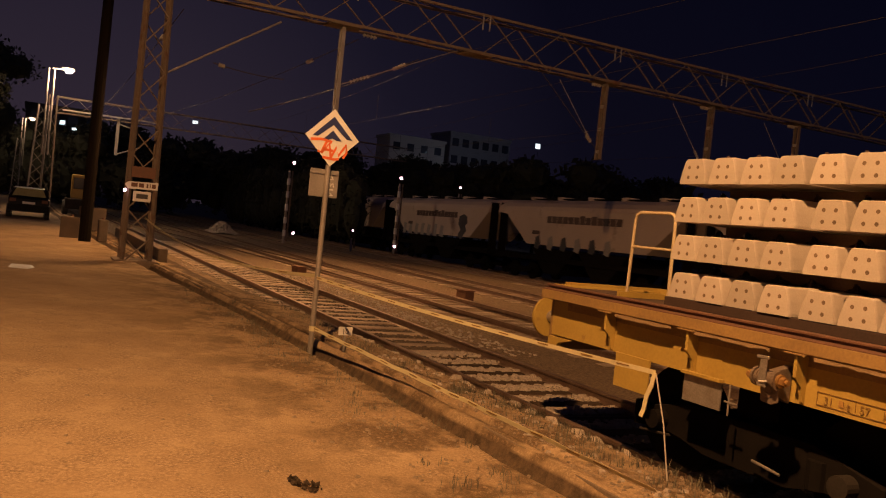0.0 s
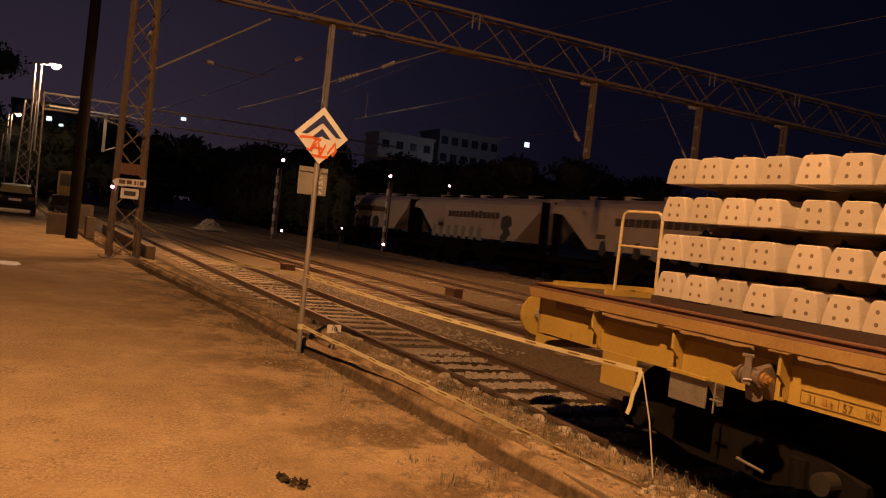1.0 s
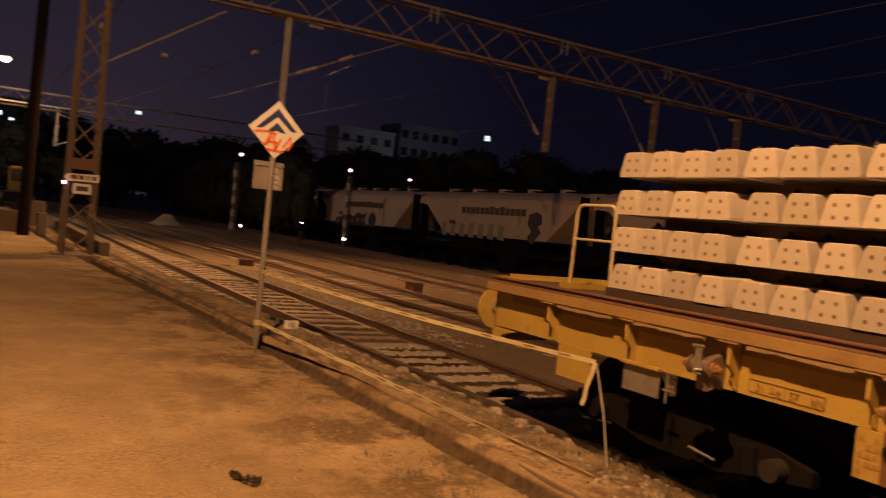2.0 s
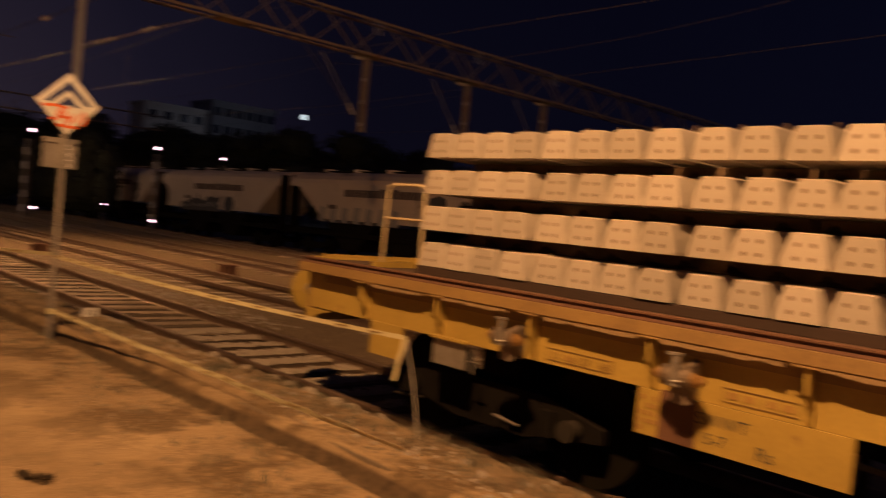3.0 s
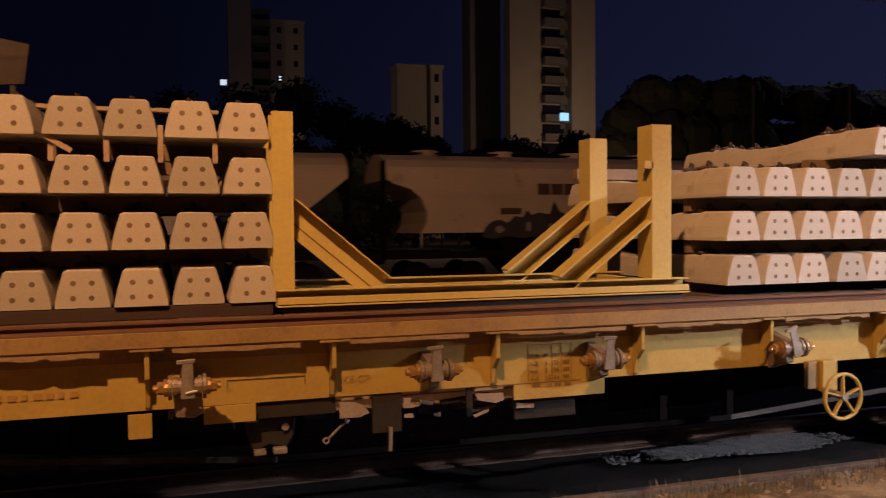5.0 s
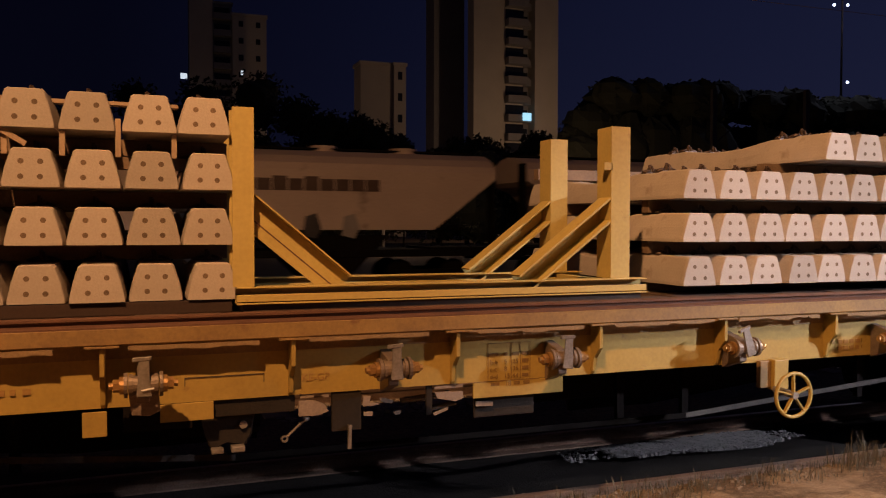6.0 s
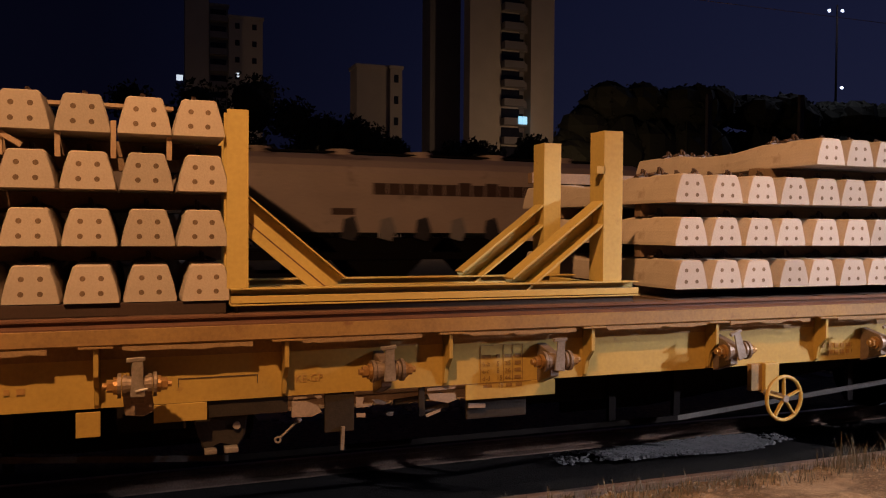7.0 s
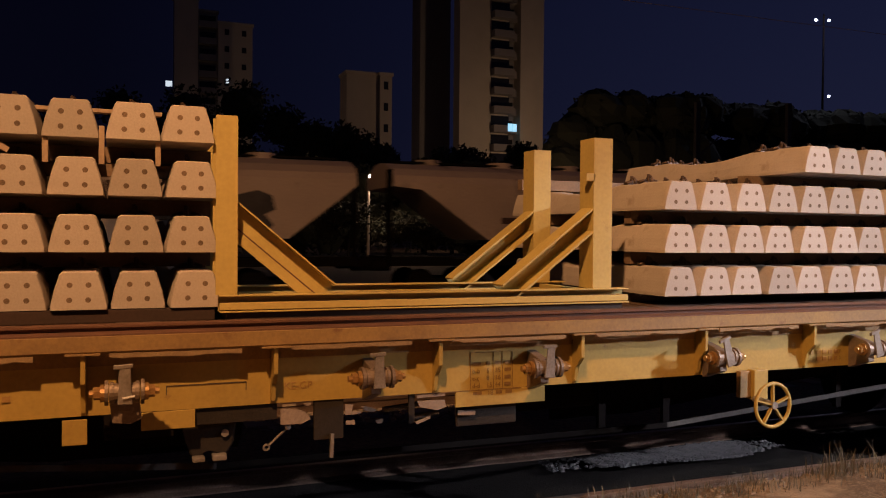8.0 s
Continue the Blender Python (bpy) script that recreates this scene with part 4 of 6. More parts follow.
def build_stop():
    f = thing("load_stop_frame", "yellow steel load stop frame with posts and slanted braces", "steel frame", (0, 0, 0))
    for y in (5.31, 6.18):
        part("bottom_flange", box(0.71, 3.475, y - 0.07, y + 0.06, 1.136, 1.144, 0.002), M_YELLOW_FRAME, f)
        part("front_plate", box(0.71, 3.475, y - 0.055, y - 0.040, 1.150, 1.192, 0.003), M_YELLOW_FRAME, f)
        part("beam_core", box(0.715, 3.47, y - 0.039, y + 0.019, 1.145, 1.190), M_RUST, f)
        part("beam_web", box(0.71, 3.475, y + 0.020, y + 0.032, 1.145, 1.227), M_YELLOW_FRAME, f)
        part("top_flange", box(0.71, 3.475, y - 0.060, y + 0.060, 1.228, 1.236, 0.002), M_YELLOW_FRAME, f)
        box_pts = ((0.69, 0.80), (3.205, 3.345))
        for xa, xb in box_pts:
            xm = xa if xa > 2 else xb
            s = 1 if xa > 2 else -1
            far = xb if xa > 2 else xa
            prof = [(xm - 0.008 * s, y - 0.04), (far, y - 0.04), (far, y - 0.028), (xm + 0.008 * s, y - 0.028), (xm + 0.008 * s, y + 0.13), (far, y + 0.13), (far, y + 0.142), (xm - 0.008 * s, y + 0.142)]
            part("post", prism(prof, "z", 1.237, 2.27), M_YELLOW_FRAME, f)
        far = 0.055 if y > 6 else 0.0
        part("brace", stiff_bar((0.76 + far, y + 0.02, 1.705 + far), (1.345 + far, y + 0.02, 1.215 + far), 0.6 if far else 1.0), M_YELLOW_FRAME, f)
        # rust-brown strip that draws the shadow line along the brace
        p0, p1 = Vector((0.80 + far, y + 0.03, 1.635 + far)), Vector((1.30 + far, y + 0.03, 1.216 + far))
        part("brace_shadow_line", bar(p0, p1, 0.012, 0.007), M_RUST, f)
        part("post_edge", box(0.8005, 0.811, y - 0.047, y - 0.036, 1.237, 2.268), M_YELLOW_FRAME, f)
        part("brace", channel_bar((3.24, y + 0.04, 1.735), (2.555, y + 0.04, 1.215), 0.125, 0.014), M_YELLOW_FRAME, f)
    for x in (0.76, 3.27):
        part("cross_tie", box(x - 0.03, x + 0.03, 5.37, 6.12, 1.16, 1.22, 0.004), M_YELLOW_FRAME, f)
    part("deck_packing", box(0.75, 3.44, 5.27, 6.22, 1.08, 1.139, 0.004), M_DECK, f)
    hook = bar((3.14, 5.29, 2.0), (3.205, 5.29, 2.0), 0.04, 0.05)
    part("hook", hook, M_YELLOW_FRAME, f)
    return f


build_stop()


# ---- concrete sleepers in stacks, on timber battens ----
def build_sleeper():
    """A prestressed concrete sleeper along y from 0 to 2.48, base at z 0."""
    s = thing("concrete_sleeper", "pale concrete railway sleeper stacked on the wagon", "sleeper", (0, 0, 0), "stacked sleepers")
    sections = [(0.0, 0.283, 0.178, 0.205), (0.02, 0.292, 0.188, 0.212), (0.34, 0.296, 0.190, 0.216), (0.40, 0.296, 0.185, 0.206),
                (0.66, 0.296, 0.180, 0.214), (0.74, 0.284, 0.178, 0.205), (1.02, 0.225, 0.170, 0.172), (1.24, 0.220, 0.168, 0.168)]
    sections += [(2.48 - y, b, t, h) for y, b, t, h in sections[-2::-1]]
    bm = bmesh.new()
    rows = []
    for y, b, t, h in sections:
        m = 0.022
        lean = (b - t) / 2 / (h - m)
        pts = [(-b / 2, 0.0), (b / 2, 0.0), (b / 2, m), (b / 2 - lean * (h * 0.5 - m) + 0.005, h * 0.5), (t / 2 + 0.005, h - 0.012), (t / 2 - 0.009, h),
               (-t / 2 + 0.009, h), (-t / 2 - 0.005, h - 0.012), (-b / 2 + lean * (h * 0.5 - m) - 0.005, h * 0.5), (-b / 2, m)]
        rows.append([bm.verts.new((x, y, z)) for x, z in pts])
    for r0, r1 in zip(rows, rows[1:]):
        for i in range(len(r0)):
            j = (i + 1) % len(r0)
            bm.faces.new((r0[i], r0[j], r1[j], r1[i]))
    bm.faces.new(rows[0])
    bm.faces.new(rows[-1][::-1])
    for y, s2 in ((-0.0015, 1), (2.4815, -1)):
        for x in (-0.046, 0.046):
            for z in (0.055, 0.138):
                mine = bmesh.new()
                bmesh.ops.create_circle(mine, cap_ends=True, segments=10, radius=0.0155)
                mine.transform(Matrix.Translation((x + random.uniform(-.003, .003), y, z)) @ Matrix.Rotation(math.pi / 2, 4, "X"))
                for f in mine.faces:
                    f.material_index = 1
                join(bm, mine)
    body = part("body", bm, [M_CONCRETE, M_PLUG], s)
    for y in (0.50, 1.98):
        for dy in (-0.11, 0.11):
            bm = ring((0.0, y + dy, 0.236), (1, 0, 0), 0.034, 0.011, 12, 6)
            ring((0.055, y + dy * 0.8, 0.232), (0.3, 0, 1), 0.030, 0.010, 12, 6, bm=bm)
            ring((-0.055, y + dy * 0.8, 0.232), (-0.3, 0, 1), 0.030, 0.010, 12, 6, bm=bm)
            box(-0.07, 0.07, y + dy - 0.035, y + dy + 0.035, 0.203, 0.226, 0.004, bm=bm)
            rod((-0.01, y + dy, 0.21), (-0.01, y + dy, 0.285), 0.013, 6, bm=bm)
            part("rail_fastening", bm, M_CLIP, s, "dark rusty spring clip")
    return s


SLEEPER_Y, LAYER, BASE = 5.39, 0.3195, 1.160
proto = build_sleeper()
# packs of four along the deck; the layers do not line up
WEST = ((-5.474, -5.147, -4.831, -4.505, -4.144, -3.835, -3.529, -3.216, -2.871), (-5.489, -5.17, -4.86, -4.544, -4.150, -3.836, -3.521, -3.216, -2.847),
        (-5.494, -5.176, -4.862, -4.542, -4.133, -3.824, -3.515, -3.21, -2.846), (-5.457, -5.139, -4.824, -4.511, -4.176, -3.862, -3.556, -3.233, -2.887))
NEAR = ((-0.641, -0.34, -0.031, 0.278, 0.594), (-0.68, -0.349, -0.043, 0.267, 0.57), (-0.682, -0.36, -0.05, 0.26, 0.571), (-0.711, -0.383, -0.077, 0.249, 0.547))
EAST = ((4.021, 4.342, 4.653, 4.987), (4.032, 4.347, 4.658, 4.97), (4.026, 4.341, 4.674, 4.992), ())
spots = []
for row in range(4):
    rng = random.Random(row)
    gap = (NEAR[row][0] - WEST[row][-1]) / 7
    middle = [WEST[row][-1] + gap * (i + 1) + rng.uniform(-0.012, 0.012) for i in range(6)]
    first = (5.282, 5.311, 5.305, 5.345)[row]
    for x in (*WEST[row], *middle, *NEAR[row], *EAST[row], *[first + 0.313 * i for i in range(16)]):
        spots.append((x, row, rng))
for k, (x, row, rng) in enumerate(spots):
    m = pose(x, SLEEPER_Y + rng.uniform(-0.014, 0.014), BASE + LAYER * row, 0, 0, rng.uniform(-0.5, 0.5))
    if k == 0:
        proto.matrix_basis = m
    else:
        copy_thing(proto, m)

for row in range(4):
    for x0, x1 in ((-5.52, -2.4), (-2.36, 0.72), (3.92, 6.8), (6.85, 10.15)):
        for y in (5.93, 7.22):
            if row == 3 and 3 < x0 < 6:
                x0 = 5.05 if y < 6 else 3.62
            z1 = BASE + LAYER * row
            z0 = 1.081 if row == 0 else z1 - 0.1005
            b = thing("timber_batten", "rough timber batten between sleeper layers", "batten", (0, 0, 0), "load battens")
            part("board", box(x0, x1, y - 0.045, y + 0.045, z0 + 0.001, z1 - 0.001, 0.004), M_WOOD, b)

cover = thing("loose_board", "pale loose board lying on top of the sleeper stack", "board", (0, 0, 0), "load battens")
part("board", bar((-0.74, 5.90, 2.338), (-0.06, 5.90, 2.330), 0.10, 0.024), M_PALE_WOOD, cover)
part("board", bar((-0.03, 5.88, 2.333), (0.42, 5.92, 2.336), 0.09, 0.022), M_PALE_WOOD, cover)
stick = thing("loose_stick", "short broken lath leaning between two sleepers", "board", (0, 0, 0), "load battens")
part("lath", bar((-0.52, 5.41, 2.115), (-0.385, 5.43, 2.032), 0.02, 0.03), M_PALE_WOOD, stick)
for x, z1 in ((-0.205, 2.112), (0.082, 2.19), (0.382, 2.112), (-0.49, 2.112), (-0.79, 2.112), (-1.46, 2.112)):
    sp = thing("spacer_board", "pale upright spacer board between sleepers", "board", (0, 0, 0), "load battens")
    part("board", box(x - 0.015, x + 0.015, 5.425, 5.45, 1.975, z1, 0.003), M_PALE_WOOD, sp)

# ---- diamond track sign on its post ----
def build_sign():
    px, py = -9.43, 3.545
    s = thing("track_sign", "white diamond sign with dark chevrons and orange graffiti on post", "railway sign", (px, py, -0.12))
    part("post", rod((0, 0, 0), (0.0, 0.0, 2.28), 0.032, 14), M_GALV, s, smooth=False)
    part("foot_tape_wrap", rod((0, 0, 0.30), (0, 0, 0.36), 0.038, 14), M_TAPE, s)
    zc, h = 2.567, 0.332
    a = radians(2)  # the plate is turned a little towards the yard
    turn = Matrix.Rotation(a, 4, "Z")

    def face(points, x0, x1, name, mat, parent, label=""):
        bm = prism([(y, z) for y, z in points], "x", x0, x1)
        bm.transform(Matrix.Translation((0.045, 0, 0)) @ turn)
        return part(name, bm, mat, parent, label)

    plate = face([(0, zc - h), (h, zc), (0, zc + h), (-h, zc)], -0.006, 0.006, "diamond_plate", M_WHITE_PAINT, s, "white diamond plate")

    def chevron(top, wide, thick, name):
        z = zc + top
        pts = [(0, z), (wide, z - wide), (wide - thick * 0.9, z - wide), (0, z - thick * 1.3), (-wide + thick * 0.9, z - wide), (-wide, z - wide)]
        face(pts, 0.006, 0.010, name, M_BLUE_PAINT, plate, "dark blue chevron")

    chevron(0.245, 0.245, 0.075, "chevron")
    chevron(0.085, 0.115, 0.070, "chevron")
    strokes = [[(-0.26, -0.045), (-0.12, -0.03), (0.0, -0.05), (-0.03, -0.06)], [(-0.06, -0.04), (-0.12, -0.18), (-0.17, -0.17)], [(-0.12, -0.19), (-0.03, -0.07), (0.0, -0.23)],
               [(-0.10, -0.14), (0.02, -0.15)], [(0.0, -0.23), (0.06, -0.10), (0.09, -0.20), (0.18, -0.06), (0.19, -0.15), (0.15, -0.22)], [(-0.10, -0.235), (0.05, -0.245), (0.10, -0.235)]]
    for st in strokes:
        bm = strip([(0.008, y, zc + z) for y, z in st], 0.030, 0.004, up=[Vector((0, 0.35, 1))] * len(st))
        bm.transform(Matrix.Translation((0.045, 0, 0)) @ turn)
        part("graffiti_stroke", bm, M_ORANGE, plate)
    bm = box(-0.004, 0.004, -0.20, 0.155, 1.875, 2.20, 0.006)
    bm.transform(Matrix.Translation((-0.04, 0, 0)) @ turn)
    back = part("back_plate", bm, M_GALV, s, "grey back of a second sign")
    bm = box(-0.012, 0.01, -0.19, 0.15, 2.145, 2.165)
    bm.transform(Matrix.Translation((-0.03, 0, 0)) @ turn)
    part("clamp_band", bm, M_GREY_STEEL, back)
    for k, st in enumerate([[(0.03, 2.10), (0.06, 2.14), (0.09, 2.09), (0.04, 2.09)], [(0.05, 2.05), (0.06, 2.01), (0.09, 2.05), (0.10, 2.0)], [(0.05, 1.97), (0.10, 1.97)], [(0.06, 1.93), (0.10, 1.90), (0.06, 1.90)]]):
        bm = strip([(0.006, y, z) for y, z in st], 0.013, 0.003, up=[Vector((0, 0.3, 1))] * len(st))
        bm.transform(Matrix.Translation((-0.04, 0, 0)) @ turn)
        part("scribble", bm, M_WHITE_PAINT, back)
    return s


build_sign()

# numbered plate on a short stake
stake = thing("number_stake", "small white number plate on a short stake beside the rails", "marker", (-9.43, 3.955, -0.14))
part("stake", box(-0.012, 0.012, -0.012, 0.012, 0.0, 0.36), M_GALV, stake)
pl = part("number_plate", box(0.012, 0.02, -0.088, 0.088, 0.285, 0.385, 0.003), M_WHITE_PAINT, stake, "white plate with dark numerals")
add_text("10", pl, Matrix.Translation((0.0215, -0.045, 0.30)) @ Matrix.Rotation(math.pi / 2, 4, "Z") @ Matrix.Rotation(math.pi / 2, 4, "X"), 0.085, M_DARK_PRINT)


# ---- barrier tape ----
def build_tape(name, points, label, width=0.036, twist=0.0, prints=True, seed=1):
    tape = thing(name, label, "barrier tape", (0, 0, 0), "barrier tapes")
    n = len(points)
    ups = [Vector((math.sin(twist * i / n * 6.28 + seed), 0.25 * math.cos(twist * i / n * 6.28), abs(math.cos(twist * i / n * 3.14)) + 0.35)) for i in range(n)]
    part("band", strip(points, width, 0.002, up=ups), M_TAPE, tape)
    if prints:
        rng = random.Random(seed)
        i = 0
        while i < n - 3:
            k = 2
            seg = points[i:i + k]
            off = [Vector(p) + Vector((0.003, -0.004, 0.003)) for p in seg]
            part("print", strip(off, width * 0.26, 0.002, up=ups[i:i + k]), M_FADED_DARK, tape)
            i += k + rng.choice((0, 1, 1, 2))
    return tape


build_tape("barrier_tape", sag((-9.41, 3.53, 0.81), (-4.87, 4.67, 0.645), 0.035, 40), "taut printed yellow barrier tape tied to the sign post", twist=0.7, seed=2)
build_tape("barrier_tape", sag((-20.9, 2.95, 1.05), (-9.45, 3.53, 0.83), 0.26, 34), "slack pale barrier tape between mast and sign post", 0.04, 1.4, seed=3)
ground_run = [Vector((-9.43, 3.56, 0.21)).lerp(Vector((-4.15, 4.12, 0.035)), i / 38) + Vector((0, 0.005 * math.sin(i * 0.9), 0.003 * math.sin(i * 1.7))) for i in range(39)]
build_tape("barrier_tape", ground_run, "fallen printed barrier tape along the kerb", 0.038, 0.5, seed=4)
tail = thing("tape_tail", "loose crumpled end of barrier tape hanging from the wagon", "barrier tape", (0, 0, 0), "barrier tapes")
part("band", strip([(-4.87, 4.665, 0.64), (-4.885, 4.66, 0.55), (-4.92, 4.655, 0.46), (-4.94, 4.66, 0.36), (-4.955, 4.65, 0.30)], 0.032, 0.012, up=(1, 0.4, 0.1)), M_TAPE, tail)
rope = thing("rope", "thin grey rope stretched from the wagon to the ground", "rope", (0, 0, 0))
part("strand", wire_mesh([(-4.86, 4.67, 0.63), (-4.72, 4.66, 0.30), (-4.60, 4.64, -0.08)], 0.006), M_ROPE, rope)


# ---- lattice mast and portal for the overhead line ----
def lattice(p, q, w0, w1, panel, leg, lace, axis_a, axis_b, parent, mat, faces=4):
    """Four legs from p to q with zigzag lacing on the sides; w0, w1: width at the two ends."""
    p, q = Vector(p), Vector(q)
    a, b = Vector(axis_a), Vector(axis_b)
    length = (q - p).length
    n = max(2, round(length / panel))
    corners = ((-1, -1), (1, -1), (1, 1), (-1, 1))

    def at(i, c):
        k = i / n
        w = w0 + (w1 - w0) * k
        return p.lerp(q, k) + a * (c[0] * w[0] / 2) + b * (c[1] * w[1] / 2)

    w0, w1 = Vector(w0), Vector(w1)
    for c in corners:
        part("chord", bar(at(0, c), at(n, c), leg, leg), mat, parent)
    for k in range(4):
        c0, c1 = corners[k], corners[(k + 1) % 4]
        for i in range(n):
            u, v = (c0, c1) if (i + k) % 2 else (c1, c0)
            part("lacing", bar(at(i, u), at(i + 1, v), lace, lace * 0.5), mat, parent)


def insulator(p, q, parent, r=0.05, n=6):
    p, q = Vector(p), Vector(q)
    bm = rod(p, q, r * 0.35, 8)
    for i in range(n):
        c = p.lerp(q, (i + 0.5) / n)
        d = (q - p).normalized() * 0.018
        rod(c - d, c + d, r, 12, bm=bm, r2=r * 0.6)
    return part("insulator", bm, M_INSULATOR, parent)


def build_portal(x, y0, spans, drops, label, detail=True):
    s = thing("catenary_portal", label, "catenary mast", (x, y0, 0), "overhead line portals")
    lattice((0, 0, -0.05), (0, 0, 7.7), (0.60, 0.62), (0.46, 0.48), 0.62 if detail else 1.1, 0.075, 0.055, (1, 0, 0), (0, 1, 0), s, M_MAST)
    lattice((0, 0.2, 7.1), (0, spans, 7.1), (0.55, 1.06), (0.55, 1.06), 1.25, 0.07, 0.045, (1, 0, 0), (0, 0, 1), s, M_MAST)
    for y in drops:
        for dx in (-0.085, 0.085):
            # farther posts get the darker paint, so their weaker light is in the colour
            part("drop_post", box(dx - 0.035, dx + 0.035, y - 0.05, y + 0.05, 4.15, 6.60, 0.006), M_GALV if y < 6 else M_MAST, s)
        for z in (4.4, 5.1, 5.8, 6.5):
            part("batten_plate", box(-0.085, 0.085, y - 0.056, y + 0.056, z - 0.05, z + 0.05), M_GALV, s)
        if y < 6:
            part("stay", wire_mesh([(0.05, y + 0.06, 5.02), (0.05, y + 3.4, 6.55)], 0.014), M_GALV, s)
            insulator((0.05, y + 0.30, 5.13), (0.05, y + 0.85, 5.38), s)
            insulator((0.05, y + 0.55, 6.42), (0.05, y + 0.95, 6.42), s, 0.06, 4)
        else:
            part("stay", wire_mesh([(0.05, y - 0.40, 4.70), (0.05, y - 1.75, 6.35)], 0.012), M_GALV, s)
            insulator((0.05, y - 0.42, 4.72), (0.05, y - 0.62, 4.97), s, 0.05, 4)
            insulator((0.05, y - 0.55, 6.42), (0.05, y - 0.20, 6.42), s, 0.06, 4)
    return s


P1X, P1Y = -20.96, 2.81
portal = build_portal(P1X, P1Y, 36.0, (4.62, 13.3, 17.8, 22.0), "tall rusty lattice mast carrying a lattice beam over the tracks")
# brackets where the drop posts pass the beam
for y in (4.62, 8.6, 13.3, 17.8, 22.0):
    part("beam_bracket", box(-0.30, 0.30, y - 0.45, y + 0.45, 6.52, 6.58, 0.004), M_MAST, portal)
    part("bracket_bolt", box(0.31, 0.33, y - 0.02, y + 0.02, 7.2, 7.62), M_GALV, portal)
    part("bracket_bolt", box(0.31, 0.33, y + 0.2, y + 0.24, 7.2, 7.62), M_GALV, portal)
part("knee_stay", rod((0.1, 0.25, 4.50), (0.1, 2.95, 6.30), 0.025, 8), M_GALV, portal, "bright steel knee stay")
part("arrow_board", prism([(-0.40, 1.80), (-0.33, 1.87), (0.34, 1.90), (0.34, 1.72), (-0.33, 1.70)], "x", 0.335, 0.345), M_WHITE_PAINT, portal, "weathered white arrow board")
bm = bmesh.new()
for k, (a, b) in enumerate(((-0.26, -0.12), (-0.09, 0.02), (0.08, 0.12), (0.15, 0.17), (0.20, 0.29))):
    box(0.346, 0.349, a, b, 1.755, 1.85, bm=bm)
part("board_bars", bm, M_RUST, portal)
part("number_panel", box(0.335, 0.343, -0.20, 0.20, 1.42, 1.66, 0.004), M_WHITE_PAINT, portal, "white panel with a dark number field")
part("panel_field", box(0.344, 0.347, -0.13, 0.13, 1.49, 1.60), M_DARK_PRINT, portal)
part("warning_panel", box(0.325, 0.333, -0.27, 0.26, 1.98, 2.24, 0.004), M_RUST, portal, "faded rusty warning panel")
part("mast_lamp", ball((0.36, -0.39, 1.66), 0.04, 10), G_SIGNAL, portal)
part("concrete_foot", box(-0.5, 0.5, -0.5, 0.5, -0.25, 0.03, 0.03), M_KERB, portal)

portal_far = build_portal(-61.2, 1.3, 26.0, (), "distant lattice mast with a lit lattice beam", False)
hang = part("drop_frame", box(-0.06, 0.06, 4.05, 4.25, 4.2, 6.75), M_GALV, portal_far, "pale steel drop frame")
part("drop_arm", rod((0, 4.1, 4.25), (0, 5.6, 4.9), 0.05, 8), M_GALV, hang)
part("drop_arm", rod((0, 4.1, 6.4), (0, 5.4, 6.1), 0.05, 8), M_GALV, hang)
# paler strip puts the lamplight on the beam's lower edge into colour
part("lit_flange", box(0.3, 0.36, 0.6, 7.0, 6.74, 6.84), M_GALV, portal_far)

# overhead wires along the tracks
for i, (y, z, dz, end) in enumerate(((10.6, 4.95, 1.45, 30.0), (15.0, 4.8, 1.3, -3.3), (20.2, 4.8, 1.2, P1X))):
    wire = thing("overhead_wire", "thin copper contact wire with its carrying wire", "overhead wire", (0, 0, 0), "overhead wires")
    y1 = 13.55 if end == -3.3 else y
    part("contact_wire", wire_mesh([(-140, y, z), (P1X, y, z), (end, y1, z + 0.2)], 0.0045), M_WIRE, wire)
    for a, b, yb in ((-140, -61.2, y), (-61.2, P1X, y), (P1X, end, y1)):
        if b > a + 1:
            part("carrying_wire", wire_mesh(sag((a, y, z + dz), (b, yb, z + dz), 0.6, 16), 0.0045), M_WIRE, wire)
    for x in np.arange(-58, P1X, 8.0):
        part("dropper", wire_mesh([(x, y, z), (x, y, z + 0.85)], 0.004, seg=4), M_WIRE, wire)
for i, (p, q, d) in enumerate((((-21, 7.9, 6.3), (-61, 5.5, 6.6), 0.5), ((-21, 3.4, 6.14), (-61, 3.4, 6.4), 0.4), ((-21, 9.7, 6.1), (-21, 5.2, 3.95), 0.1), ((-21, 16.0, 4.5), (-21, 13.6, 6.6), 0.0), ((-21, 4.2, 5.0), (-21, 6.0, 4.9), 0.05))):
    g = thing("stay_wire", "thin steel stay wire with a porcelain insulator", "stay wire", (0, 0, 0), "stay wires")
    pts = sag(p, q, d, 12)
    part("strand", wire_mesh(pts, 0.012), M_WIRE, g)
    insulator(pts[1], Vector(pts[1]).lerp(Vector(pts[2]), min(1, 0.5 / max(0.01, (Vector(pts[2]) - Vector(pts[1])).length))), g, 0.06, 5)


# ---- mast behind the wagon ----
mast = thing("batten_mast", "rusty double channel mast with batten plates and a cross arm", "mast", (-3.0, 13.4, -0.5))
for dx in (-0.23, 0.15):
    part("channel_leg", box(dx - 0.05, dx + 0.05, -0.12, 0.12, 0, 8.4, 0.008), M_MAST, mast)
for z in np.arange(0.5, 8.3, 0.60):
    part("batten_plate", box(-0.28, 0.20, -0.135, -0.12, z - 0.05, z + 0.05), M_GALV, mast)
    part("batten_plate", box(-0.28, 0.20, 0.12, 0.135, z - 0.05, z + 0.05), M_GALV, mast)
